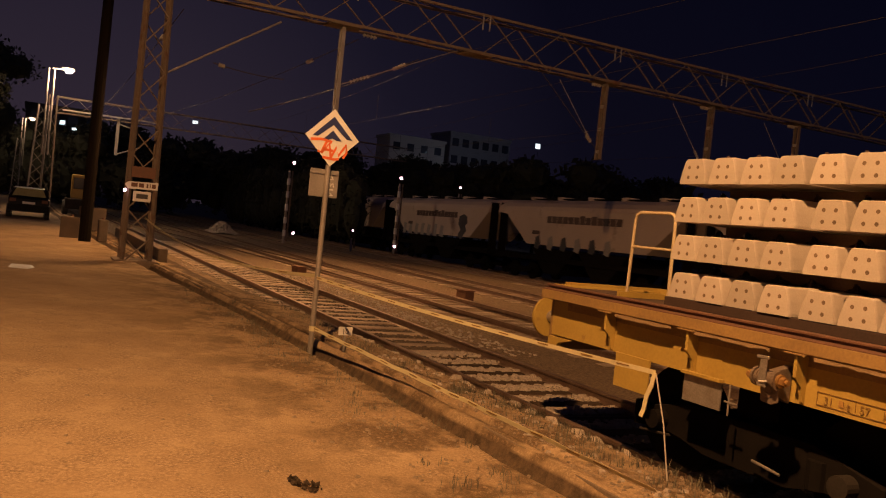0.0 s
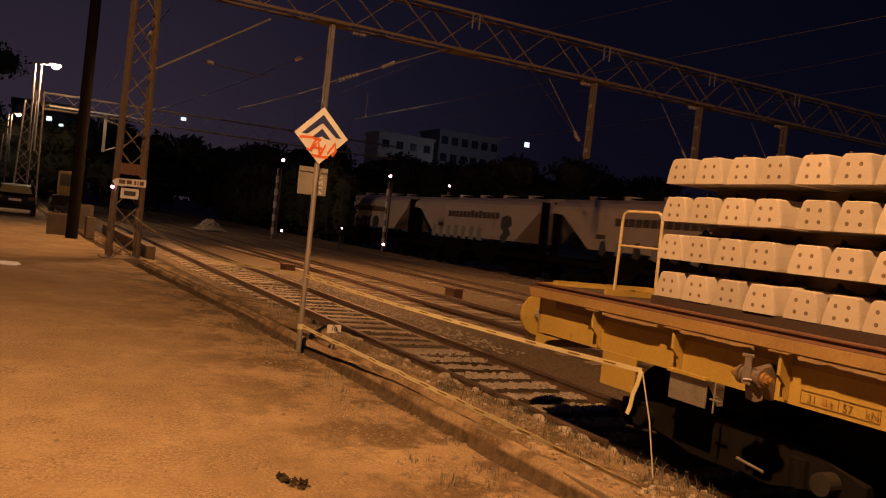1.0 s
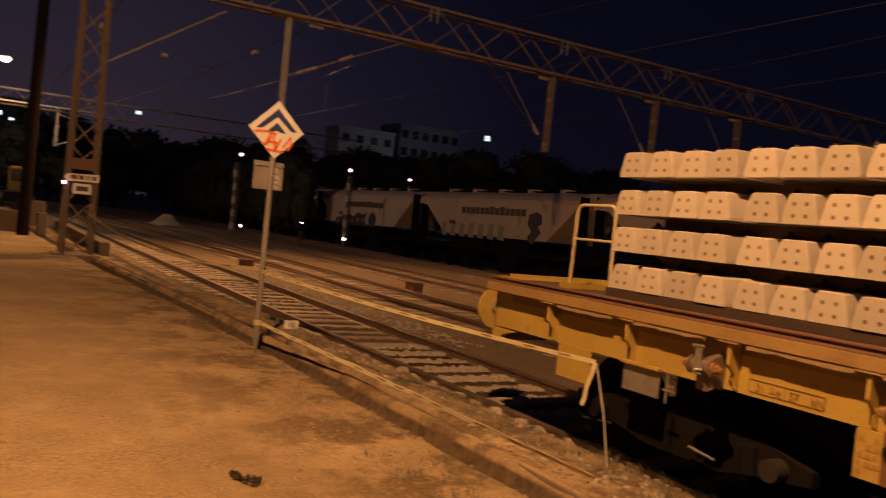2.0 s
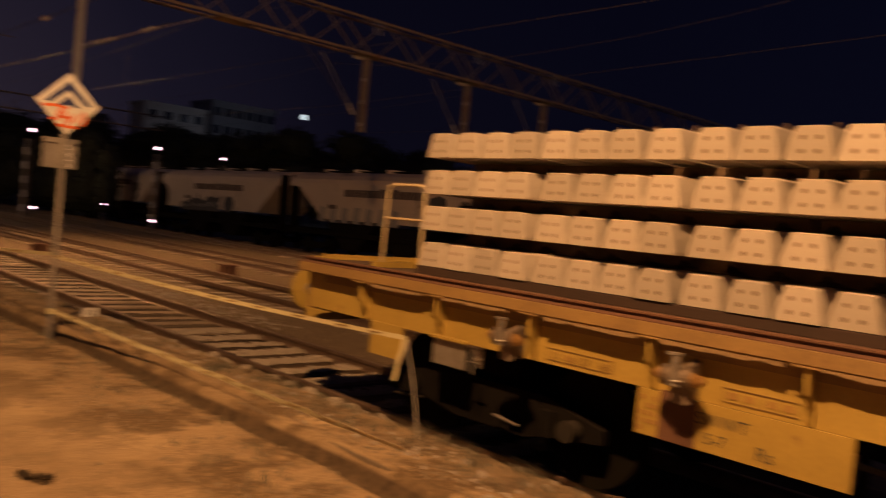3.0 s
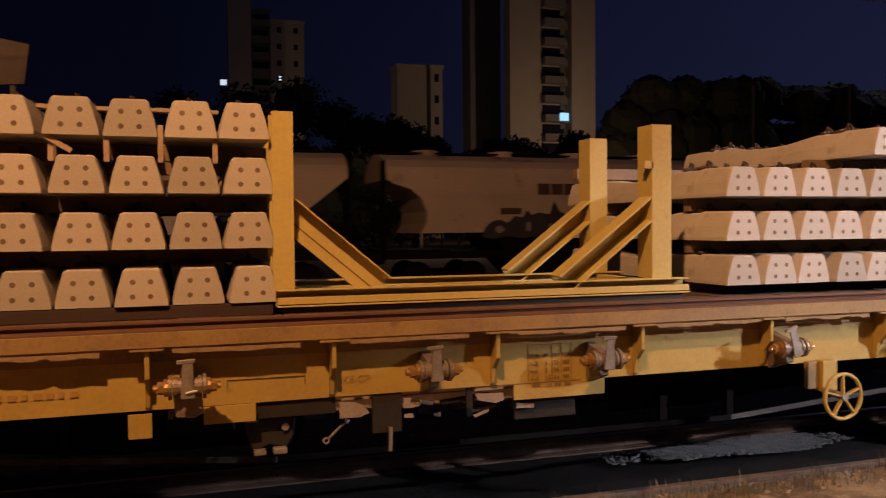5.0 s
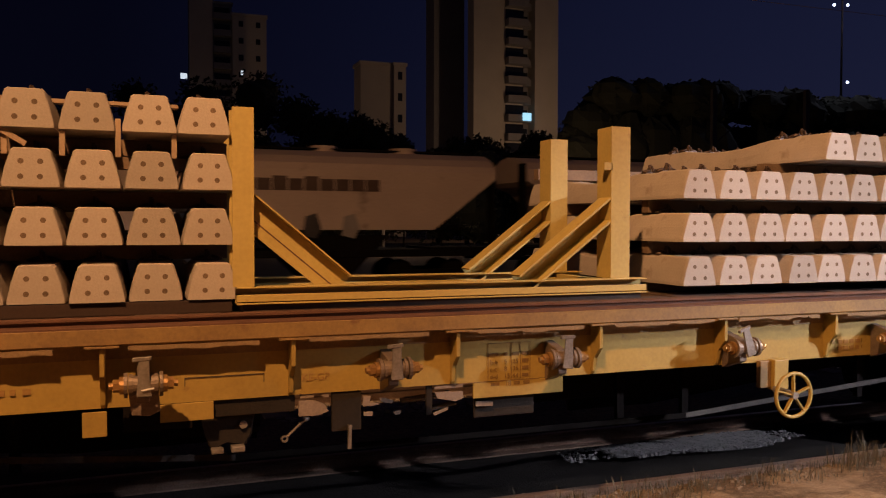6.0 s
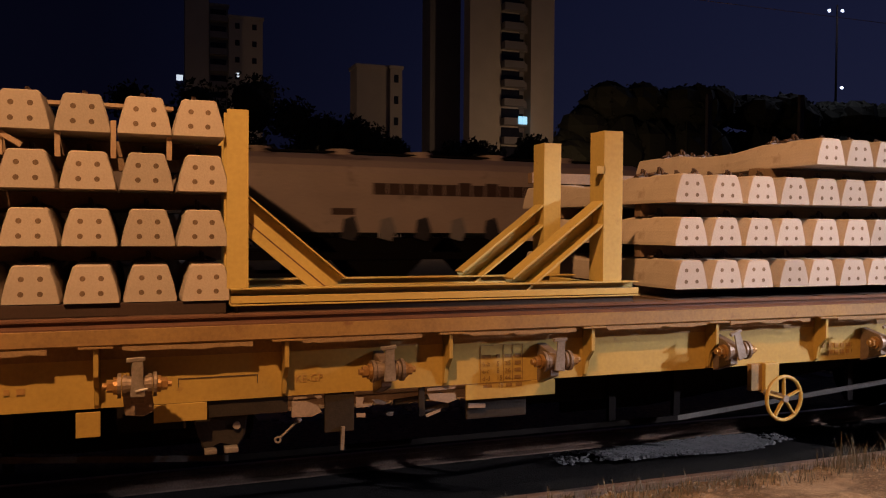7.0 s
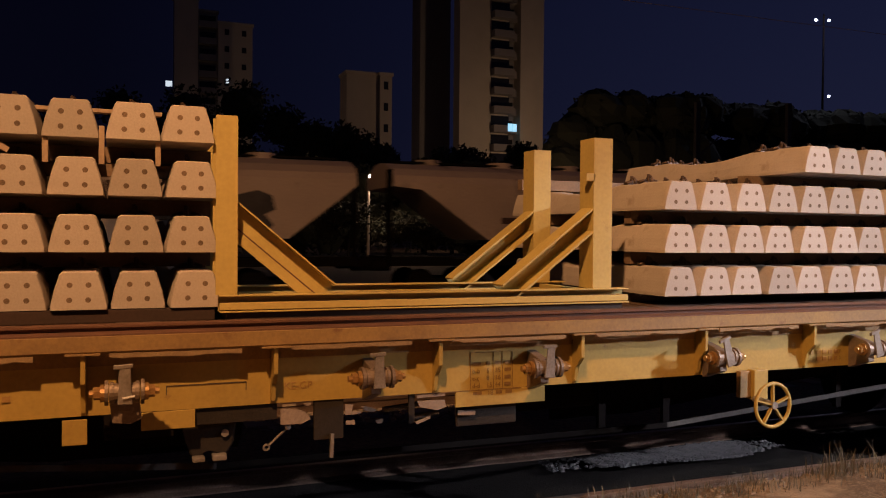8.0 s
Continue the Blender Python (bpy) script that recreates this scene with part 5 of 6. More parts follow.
part("cross_arm", box(-1.15, 0.85, -0.06, 0.06, 5.78, 5.86), M_GALV, mast)
part("cross_arm", box(-0.45, 0.70, -0.16, -0.06, 5.70, 5.94), M_MAST, mast)
board = thing("board_on_pole", "brown rectangular board on a thin pole", "sign board", (-2.1, 13.6, -0.5))
part("pole", rod((0, 0.05, 0), (0, 0.05, 4.8), 0.04, 10), M_MAST, board)
part("panel", prism([(-0.38, 4.18), (0.16, 4.22), (0.24, 4.80), (-0.34, 4.90)], "y", -0.02, 0.02, bevel=0.006), M_HOPPER_TXT, board)


# ---- signal masts with pinkish lamps ----
def build_signal(x, y, height, lamps, label):
    s = thing("signal_mast", label, "signal", (x, y, -0.5), "yard signals")
    bm = rod((0, 0, 0), (0, 0, height), 0.09, 10, r2=0.07)
    part("pole", bm, M_GALV, s)
    for z in np.arange(0.5, height - 0.5, 0.8):
        part("band", rod((0, 0, z), (0, 0, z + 0.4), 0.105, 10), M_WHITE_PAINT, s)
    part("ladder", bar((0.12, 0.16, 0.2), (0.12, 0.16, height), 0.03, 0.1), M_MAST, s)
    for dz, dy, r in lamps:
        head = part("lamp_housing", box(-0.12, 0.10, dy - 0.14, dy + 0.14, dz - 0.16, dz + 0.16, 0.02), M_BLACK_STEEL, s)
        part("lamp", rod((0.10, dy, dz), (0.15, dy, dz), r, 14), G_SIGNAL, head, "glowing pinkish lamp")
    return s


build_signal(-49.8, 14.6, 4.6, ((5.1, 0.2, 0.10), (0.75, 0.55, 0.08)), "striped signal mast with a glowing pinkish lamp")
build_signal(-48.9, 21.7, 4.6, ((4.95, 0.0, 0.10), (0.5, 0.0, 0.09)), "dark signal mast with a glowing pinkish lamp")
build_signal(-60.5, 32.2, 5.0, ((5.5, 0.0, 0.10),), "far signal mast with a small pinkish lamp")
build_signal(-48.0, 18.4, 0.8, ((1.3, 0.0, 0.05),), "low dwarf signal with a faint lamp")


# ---- street lamps down the yard road ----
def build_lamp(x, y, h, arm, label):
    s = thing("street_lamp", label, "street lamp", (x, y, 0), "street lamps")
    lattice((0, -0.5, 0), (0, -0.3, h * 0.74), (0.75, 0.75), (0.5, 0.55), 0.75, 0.09, 0.06, (1, 0, 0), (0, 1, 0), s, M_GALV)
    for dy in (-0.2, 0.12):
        part("upper_pole", rod((0, dy, h * 0.4), (0, dy, h), 0.06, 8), M_GALV, s)
    part("arm", rod((0, 0, h), (0, arm, h + 0.05), 0.05, 8), M_GALV, s)
    head = part("lamp_head", box(-0.25, 0.25, arm - 0.2, arm + 0.55, h - 0.02, h + 0.16, 0.05), M_GALV, s)
    part("lamp_glass", ball((0, arm + 0.2, h - 0.05), 0.22, 14, squash=0.6), G_LAMP, head, "glowing lamp glass")
    return s


build_lamp(-56.5, 1.05, 8.85, 0.7, "lattice street lamp with a glowing head")
build_lamp(-108.0, -0.9, 9.3, 0.6, "far street lamp with a glowing head")
point_lamp("street_lamp_light", (-56.0, 1.9, 8.5), 1000, WARM, 0.3)
point_lamp("street_lamp_light_far", (-107.0, -0.2, 8.9), 260, WARM, 0.3)

# dark pole and concrete blocks beside the yard
pole = thing("dark_pole", "thick dark weathered pole beside the yard", "pole", (-27.5, 2.05, -0.05))
part("shaft", rod((0, 0, 0), (0.1, 0.1, 12.0), 0.18, 14, r2=0.14), M_DARK_POLE, pole)
for x, y, sx, sy, sz, a in ((-28.6, 2.62, 0.16, 0.14, 0.72, 5), (-29.0, 1.72, 0.25, 0.30, 0.72, -12), (-36.0, 2.75, 0.4, 0.45, 0.95, 8)):
    b = thing("concrete_block", "weathered concrete block beside the yard", "concrete block", (x, y, -0.04), "concrete blocks")
    b.rotation_euler = (0, 0, radians(a))
    part("block", box(-sx, sx, -sy, sy, 0, sz, 0.04), M_BLOCK, b)
    part("lug", rod((0, 0, sz - 0.02), (0, 0, sz + 0.06), 0.04, 8), M_RUST, b)
wall = thing("low_wall", "low crumbling concrete edge wall by the mast", "wall", (-27.0, 3.6, -0.45), "", "structure")
part("wall_body", box(-7.0, 5.0, -0.12, 0.12, 0, 0.72, 0.03), M_KERB, wall)

# dark parked car seen from behind
car = thing("parked_car", "dark hatchback parked, its rear window coloured as if lit", "car", (-44.3, 0.42, 0.0))
car.rotation_euler = (0, 0, radians(180))
sec = [(-2.0, 0.35), (-2.05, 0.62), (-1.98, 0.88), (-1.7, 1.0), (-1.25, 1.36), (-0.9, 1.45), (0.4, 1.44), (1.1, 0.98), (1.95, 0.82), (2.05, 0.55), (2.0, 0.3)]
bm = bmesh.new()
rows = []
for x, z in sec:
    top = z > 1.1
    hw = 0.62 if top else 0.84
    rows.append([bm.verts.new((x, -hw, z)), bm.verts.new((x, hw, z)), bm.verts.new((x, 0.84, 0.3)), bm.verts.new((x, -0.84, 0.3))])
for r0, r1 in zip(rows, rows[1:]):
    for k in range(4):
        bm.faces.new((r0[k], r1[k], r1[(k + 1) % 4], r0[(k + 1) % 4]))
bm.faces.new(rows[0])
bm.faces.new(rows[-1][::-1])
body = part("body", bm, M_BLACK_CAR, car)
# yellow base colour stands for lamplight reflected in the rear glass
M_CAR_GLASS = surface("car_rear_glass", (0.45, 0.42, 0.18), (0.32, 0.30, 0.12), 0.15, 0, 2, 20, 0.0, 0.6)
bm = bmesh.new()
bm.faces.new([bm.verts.new(c) for c in ((-1.72, -0.70, 1.02), (-1.72, 0.70, 1.02), (-1.28, 0.56, 1.36), (-1.28, -0.56, 1.36))])
part("rear_window", bm, M_CAR_GLASS, body, "rear window with a yellow reflection in its colour")
part("number_plate", box(-2.08, -2.06, -0.26, 0.26, 0.66, 0.77), M_WHITE_PAINT, body)
for y in (-0.66, 0.66):
    part("tail_light", box(-2.07, -1.98, y - 0.13, y + 0.13, 0.74, 0.90, 0.02), M_RUST, body)
for x in (-1.3, 1.3):
    for y in (-0.80, 0.80):
        wh = part("wheel", rod((x, y - 0.1, 0.31), (x, y + 0.1, 0.31), 0.31, 22), M_TYRE, car)
        part("rim", rod((x, y - 0.11, 0.31), (x, y + 0.11, 0.31), 0.19, 14), M_GREY_STEEL, wh)
# small yellow machine further down the yard
dig = thing("yellow_machine", "small yellow work machine parked down the yard", "work machine", (-56.0, 3.15, 0.0))
part("chassis", box(-1.2, 1.2, -0.8, 0.8, 0.35, 1.0, 0.08), M_GRIME, dig)
part("cab", box(-0.5, 0.6, -0.5, 0.35, 1.0, 2.5, 0.08), M_YELLOW, dig)
part("cab_window", box(0.59, 0.62, -0.4, 0.25, 1.6, 2.3, 0.02), M_WINDOW, dig)
part("arm", bar((0.4, 0.55, 1.0), (0.9, 0.6, 2.7), 0.22, 0.25), M_YELLOW, dig)
for x in (-0.75, 0.75):
    for y in (-0.75, 0.75):
        part("wheel", rod((x, y - 0.14, 0.42), (x, y + 0.14, 0.42), 0.42, 20), M_TYRE, dig)
sheet = thing("paper_sheet", "flattened pale paper lying on the yard", "litter", (-17.35, 0.45, 0.015))
part("sheet", prism([(-0.44, -0.18), (0.30, -0.22), (0.46, 0.10), (0.1, 0.21), (-0.38, 0.16)], "z", 0, 0.008), M_WHITE_PAINT, sheet)

# small track boxes and a rubble heap down the yard
for x, y, a in ((-26.5, 8.6, 10), (-21.3, 12.1, 12)):
    b = thing("track_box", "small dark box beside the rails", "equipment box", (x, y, -0.52), "track boxes")
    b.rotation_euler = (0, 0, radians(a))
    part("case", box(-0.22, 0.22, -0.17, 0.17, 0, 0.27, 0.03), M_RUST, b)
    part("lid", box(-0.24, 0.24, -0.19, 0.19, 0.271, 0.305, 0.015), M_RUST, b)

# ---- moving hopper train ----
TRAIN_Y, PITCH = 25.5, 15.77
# where the middle of the reference wagon is at each time: the train slows a little
RUN = ((0.0, -48.33), (1.2, -40.85), (2.4, -33.48), (4.4, -21.73), (6.4, -9.98), (8.0, -0.58))


def hopper_half(arc):
    """The side outline's lower corner at one end: x inwards from the end, z."""
    if arc:
        return [(0.57, 3.42), (0.80, 3.28), (1.30, 3.14), (1.64, 2.86), (1.83, 2.45), (1.80, 2.10), (1.63, 1.80)]
    return [(0.57, 3.46), (1.50, 3.38), (3.72, 1.84)]


def hopper_tail():
    return [(0.57, 3.42), (0.79, 3.25), (2.62, 1.84)]


def build_hopper(k, variant):
    """A hopper wagon whose middle is at the origin; rails at z 0 of the yard's rail top."""
    w = thing("hopper_wagon", "weathered beige grain hopper wagon rolling on the far track" if variant != 1 else "weathered beige grain hopper wagon with dark graffiti rolling past", "hopper wagon", (0, 0, 0), "hopper train")
    half = PITCH / 2
    left = [(-half + x, z) for x, z in hopper_half(variant == 1)]
    right = [(half - x, z) for x, z in hopper_tail()]
    out = [(-half + 0.57, 3.60)] + left + right[::-1] + [(half - 0.57, 3.60)]
    bm = bmesh.new()
    # side skin between y -1.5 and 1.5, with a rounded roof
    front = [bm.verts.new((x, -1.5, z)) for x, z in out]
    back = [bm.verts.new((x, 1.5, z)) for x, z in out]
    bm.faces.new(front)
    bm.faces.new(back[::-1])
    n = len(out)
    for i in range(n - 1):
        bm.faces.new((front[i], back[i], back[i + 1], front[i + 1]))
    roof = [(-1.5, 3.58), (-1.42, 3.80), (-1.15, 4.02), (-0.6, 4.22), (0, 4.28), (0.6, 4.22), (1.15, 4.02), (1.42, 3.80), (1.5, 3.58)]
    prism(roof, "x", -half + 0.57, half - 0.57, bm=bm)
    body = part("body", bm, M_HOPPER, w)
    part("roof_walkway", box(-half + 0.9, half - 0.9, -0.35, 0.35, 4.29, 4.34), M_BLACK_STEEL, w)
    for x in np.arange(-half + 2.2, half - 1.5, 2.6):
        part("hatch", rod((x, 0, 4.22), (x, 0, 4.42), 0.42, 16), M_HOPPER, w)
    for x in (-half + 0.55, half - 0.55):
        part("end_ladder", box(x - 0.02, x + 0.02, -1.35, -0.85, 1.0, 4.0), M_BLACK_STEEL, w)
    part("frame", box(-half + 0.55, half - 0.55, -1.38, 1.38, 1.02, 1.24, 0.01), M_BLACK_STEEL, w)
    for x in (-2.0, 2.0):
        part("discharge_chute", prism([(x - 1.9, 1.675), (x + 1.9, 1.675), (x + 0.6, 0.4), (x - 0.6, 0.4)], "y", -1.3, 1.3), M_BLACK_STEEL, w)
    for x in (-half + 0.62, half - 0.62):
        for y in (-0.875, 0.875):
            s = -1 if x < 0 else 1
            part("buffer", rod((x, y, 1.06), (x + 0.6 * s, y, 1.06), 0.20, 16, r2=0.20), M_BLACK_STEEL, w)
    # lettering in blocks, data panels, paint marks
    rng = random.Random(k)
    x = -2.42
    for i in range(13):
        part("letter_block", box(x, x + 0.415, -1.507, -1.501, 2.98, 3.33 + (0.07 if i in (6, 8) else 0)), M_HOPPER_TXT, w)
        x += 0.46
    part("data_panel", box(-half + 4.2, -half + 4.9, -1.507, -1.501, 2.36, 2.56), M_HOPPER_TXT, w)
    if variant == 0:
        for i in range(7):
            a = -half + 3.4 + i * 0.95
            part("painted_tag", prism([(a, 1.25), (a + 0.15, 2.0), (a + 0.6, 1.9 + 0.1 * (i % 2)), (a + 0.5, 1.6), (a + 0.65, 1.2)], "y", -1.506, -1.501), M_GRAFF_PALE, w)
        part("painted_tag", prism([(half - 3.9, 1.25), (half - 4.1, 1.5), (half - 3.8, 1.8), (half - 4.15, 2.1), (half - 4.1, 2.6), (half - 3.5, 2.75), (half - 3.1, 2.6), (half - 3.0, 2.2), (half - 3.3, 2.05), (half - 3.05, 1.75), (half - 3.4, 1.45), (half - 3.6, 1.2)], "y", -1.506, -1.501), M_GRAFF, w)
    elif variant == 1:
        # one scrawled word: a low ring, spikes, a broad arch and a pointed tail
        top = [(-4.3, 1.18), (-4.22, 1.45), (-4.0, 1.66), (-3.7, 1.72), (-3.45, 1.62), (-3.2, 1.84), (-2.95, 1.78), (-2.8, 2.02), (-2.62, 1.86), (-2.4, 1.94), (-2.02, 1.88),
               (-1.86, 2.3), (-1.66, 1.96), (-1.3, 1.84), (-0.98, 1.8), (-0.7, 2.02), (-0.3, 2.12), (0.1, 2.04), (0.5, 2.0), (1.15, 2.2), (0.98, 1.9), (0.82, 1.72), (1.02, 1.5), (0.94, 1.24),
               (0.6, 1.15), (0.2, 1.24), (-0.4, 1.16), (-0.9, 1.26), (-1.6, 1.14), (-2.3, 1.22), (-2.9, 1.13), (-3.5, 1.2), (-3.9, 1.12)]
        word = part("painted_tag", prism(top, "y", -1.505, -1.501), M_GRAFF, w)
        for c, d, rx, rz in ((-3.72, 1.42, 0.16, 0.12), (-2.75, 1.5, 0.1, 0.16), (-1.95, 1.5, 0.12, 0.1), (-1.2, 1.52, 0.14, 0.13), (-0.35, 1.62, 0.2, 0.17), (0.5, 1.6, 0.13, 0.2)):
            spots = [(c + rx * math.cos(u) * rng.uniform(0.8, 1.1), d + rz * math.sin(u) * rng.uniform(0.8, 1.1)) for u in [k * math.pi / 5 for k in range(10)]]
            part("pale_fill", prism(spots, "y", -1.509, -1.506), M_GRAFF_PALE, word)
        loop = [(2.0 + 0.62 * math.cos(u), 1.68 + 0.5 * math.sin(u)) for u in [k * math.pi / 8 for k in range(16)]]
        part("painted_tag", prism(loop, "y", -1.505, -1.501), M_GRAFF, w)
    else:
        for i in range(6):
            a = -3.4 + i * 1.15
            part("painted_tag", prism([(a, 1.2), (a + 0.08, 1.75), (a + 0.4, 1.85), (a + 0.55, 1.4), (a + 0.4, 1.1)], "y", -1.506, -1.501), M_GRAFF_PALE if i % 2 else M_GRAFF, w)
    for tag in [o for o in w.children if o.name.startswith("painted_tag")]:
        tag.location.z = 0.48
    for x in (-half + 1.6, half - 1.6):
        part("end_platform", box(x - 1.05, x + 1.05, -1.3, 1.3, 1.245, 1.30), M_BLACK_STEEL, w)
    # bogies
    for bx in (-half + 2.6, half - 2.6):
        for y in (-1.02, 1.02):
            part("bogie_frame", prism([(bx - 1.2, 0.62), (bx + 1.2, 0.62), (bx + 1.15, 0.42), (bx + 0.5, 0.3), (bx - 0.5, 0.3), (bx - 1.15, 0.42)], "y", y - 0.06, y + 0.06), M_BLACK_STEEL, w)
        for ax in (bx - 0.9, bx + 0.9):
            ws = thing("wheelset", "", "")
            ws.parent = w
            ws.location = (ax, 0, 0.46)
            for y in (-0.82, 0.69):
                bm = rod((0, y, 0), (0, y + 0.13, 0), 0.46, 24)
                part("wheel", bm, M_WHEEL, ws)
            part("axle", rod((0, -0.9, 0), (0, 0.9, 0), 0.08, 10), M_BLACK_STEEL, ws)
    return w


TRAIN = []
first = {}
for k in range(-4, 4):
    v = {0: 2, -1: 0, 1: 1}.get(k, k % 3)
    if v not in first:
        first[v] = build_hopper(k, v)
        wagon = first[v]
    else:
        wagon = copy_thing(first[v], pose(0, 0, 0))
    TRAIN.append((wagon, PITCH * (k + 1)))


# ---- far buildings ----
def build_block(name, label, x0, x1, y0, depth, height, mat, bays, storeys, lit=(), balcony=(), turn=0.0, z0=0.0, window=(1.3, 1.4)):
    """A block of flats: walls, a roof slab, windows with reveals, balconies by column."""
    w = x1 - x0
    b = thing(name, label, "apartment block", ((x0 + x1) / 2, y0, z0), "far buildings")
    b.rotation_euler = (0, 0, radians(turn))
    part("wall", box(-w / 2, w / 2, 0, depth, 0, height), mat, b)
    part("roof", box(-w / 2 - 0.2, w / 2 + 0.2, -0.2, depth + 0.2, height, height + 0.5), mat, b)
    st = height / storeys
    for c in range(bays):
        xc = -w / 2 + w * (c + 0.5) / bays
        for r in range(storeys):
            zc = st * (r + 0.55)
            if c in balcony:
                bal = part("balcony", box(xc - w / bays * 0.46, xc + w / bays * 0.46, -1.3, 0, r * st + 0.1, r * st + 0.25), mat, b)
                part("parapet", box(xc - w / bays * 0.46, xc + w / bays * 0.46, -1.3, -1.18, r * st + 0.25, r * st + 1.2), mat, bal)
                part("balcony_door", box(xc - w / bays * 0.4, xc + w / bays * 0.4, -0.05, -0.004, r * st + 0.26, r * st + 2.4), G_WINDOW if (c, r) in lit else M_WINDOW, b)
            elif window:
                part("window", box(xc - window[0] / 2, xc + window[0] / 2, -0.06, -0.004, zc - window[1] / 2, zc + window[1] / 2), G_WINDOW if (c, r) in lit else M_WINDOW, b)
    return b


tower = build_block("apartment_block", "tall cream tower block with a column of balconies", 50.0, 58.6, 120, 2.5, 62, M_FACADE, 1, 20, (), (), window=None)
tower2 = build_block("apartment_block", "tall cream tower wing beside the balconies", 60.3, 64.5, 119, 3, 60, M_FACADE, 1, 20, (), (), window=None)
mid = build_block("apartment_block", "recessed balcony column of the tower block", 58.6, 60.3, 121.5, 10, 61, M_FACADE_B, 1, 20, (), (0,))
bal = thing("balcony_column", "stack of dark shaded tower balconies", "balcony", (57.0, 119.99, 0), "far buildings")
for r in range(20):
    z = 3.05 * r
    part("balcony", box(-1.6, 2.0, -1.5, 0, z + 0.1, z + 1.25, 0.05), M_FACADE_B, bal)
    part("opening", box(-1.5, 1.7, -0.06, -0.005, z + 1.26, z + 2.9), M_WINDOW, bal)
lw = thing("lit_window", "cool glowing window on the tower block", "window", (58.6, 118.4, 19.2), "lit windows")
part("pane", box(-0.75, -0.03, -0.05, 0, -0.62, 0.62), G_WINDOW, lw)
part("pane", box(0.03, 0.78, -0.05, 0, -0.62, 0.62), G_WINDOW, lw)
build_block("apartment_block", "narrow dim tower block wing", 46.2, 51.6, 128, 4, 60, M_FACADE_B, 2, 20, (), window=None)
build_block("apartment_block", "pale plain mid-rise block end", 31.6, 36.7, 120, 4, 26.0, M_FACADE, 1, 8, (), (), 0, window=None)
build_block("apartment_block", "pale mid-rise block wing with a window column", 36.7, 38.6, 119.5, 4, 26.0, M_FACADE, 1, 8, (), (), 0, window=(0.7, 1.2))
build_block("apartment_block", "distant dim tower block", 8.6, 12.6, 150, 3, 43, M_FACADE, 1, 14, (), (), window=None)
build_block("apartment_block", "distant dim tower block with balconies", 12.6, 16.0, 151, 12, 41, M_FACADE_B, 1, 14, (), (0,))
build_block("apartment_block", "distant dim tower block", 16.0, 22.0, 150, 3, 39, M_FACADE, 2, 13, (), window=(0.8, 1.0))
build_block("apartment_block", "pale five-storey block far across the tracks", -135.3, -124.7, 59.7, 6, 16.3, M_FACADE, 4, 5, (), (), 90, window=(1.3, 1.3))
build_block("apartment_block", "dark long block far across the tracks", -136.2, -123.8, 72.2, 8, 18.4, M_FACADE_B, 6, 6, (), (), 90)
build_block("apartment_block", "dark block with lit balconies far down the road", -138, -128, 3.8, 8, 13.0, M_BARK, 4, 5, (), (), 90)


def glow_panes(name, label, items, mat):
    for x, y, z, sx, sy, sz in items:
        t = thing("lit_window", label, "window", (x, y, z), "lit windows")
        part("pane", box(-sx / 2, sx / 2, -sy / 2, sy / 2, -sz / 2, sz / 2), mat, t)


glow_panes("lit_window", "pale lit window of a far block", [(-129.7, 57.5, 11.3, 0.3, 1.0, 0.9), (-129.7, 58.9, 11.2, 0.3, 0.9, 1.1), (-129, 83.8, 18.5, 0.3, 0.9, 0.9),
           (6.4, 124, 23.2, 0.9, 0.2, 0.8), (14.6, 124, 24.2, 0.35, 0.2, 0.6)], G_WINDOW_W)
glow_panes("lit_window", "cool lit balcony far down the road", [(-129.3, 4.1, 8.3, 0.3, 2.6, 0.55), (-129.3, 3.6, 10.9, 0.3, 0.7, 0.6), (-129.3, 5.2, 10.2, 0.3, 0.6, 0.35)], G_WINDOW_W)
glow_panes("lit_window", "small lit window beyond the mast", [(-62, 10.7, 7.35, 0.2, 0.34, 0.22)], G_WINDOW_W)

# lamp standing among bushes behind the train, tall mast with small lights
park = thing("park_lamp", "lit lamp post among bushes behind the train", "street lamp", (17.6, 60, -0.5))
part("post", rod((0, 0, 0), (0, 0, 6.4), 0.12, 10), M_WHITE_PAINT, park)
part("lamp_head", ball((0.28, 0, 6.6), 0.28, 12, squash=0.7), G_LAMP, park)
point_lamp("park_lamp_light", (18.1, 59.2, 6.3), 380, WARM, 0.15)
fm = thing("floodlight_mast", "tall thin mast with small white lights", "light mast", (126.0, 120, 0))
part("pole", rod((0, 0, 0), (0, 0, 45), 0.3, 8, r2=0.16), M_DARK_POLE, fm)
for dx, z in ((-2.4, 43.6), (0.9, 43.9), (1.1, 29.3)):
    part("light", ball((dx, -0.4, z), 0.26, 10), G_MAST, fm)
for x, y, h in ((32.0, 40, 10.2), (39.0, 40, 10.6)):
    m = thing("line_mast", "thin distant overhead line mast", "mast", (x, y, -0.5), "distant masts")
    part("shaft", box(-0.15, 0.15, -0.12, 0.12, 0, h), M_MAST, m)
    part("arm", rod((0, 0, 6.9), (1.6, 0, 8.2), 0.05, 8), M_MAST, m)
# unseen lamp added to brighten the tower block's front
point_lamp("block_fill_light", (58.0, 98, 12.0), 2300, WARM, 0.3)
point_lamp("floodlight", (124.0, 114, 42.5), 2200, (0.85, 0.85, 1.0), 0.3)
# two more unseen lamps, added for the dim blocks' walls
point_lamp("block_fill_light_west", (16.0, 132, 9.0), 420, WARM, 0.3)
point_lamp("north_fill_light", (-116.0, 68, 14.0), 120, (0.72, 0.85, 1.0), 0.3)


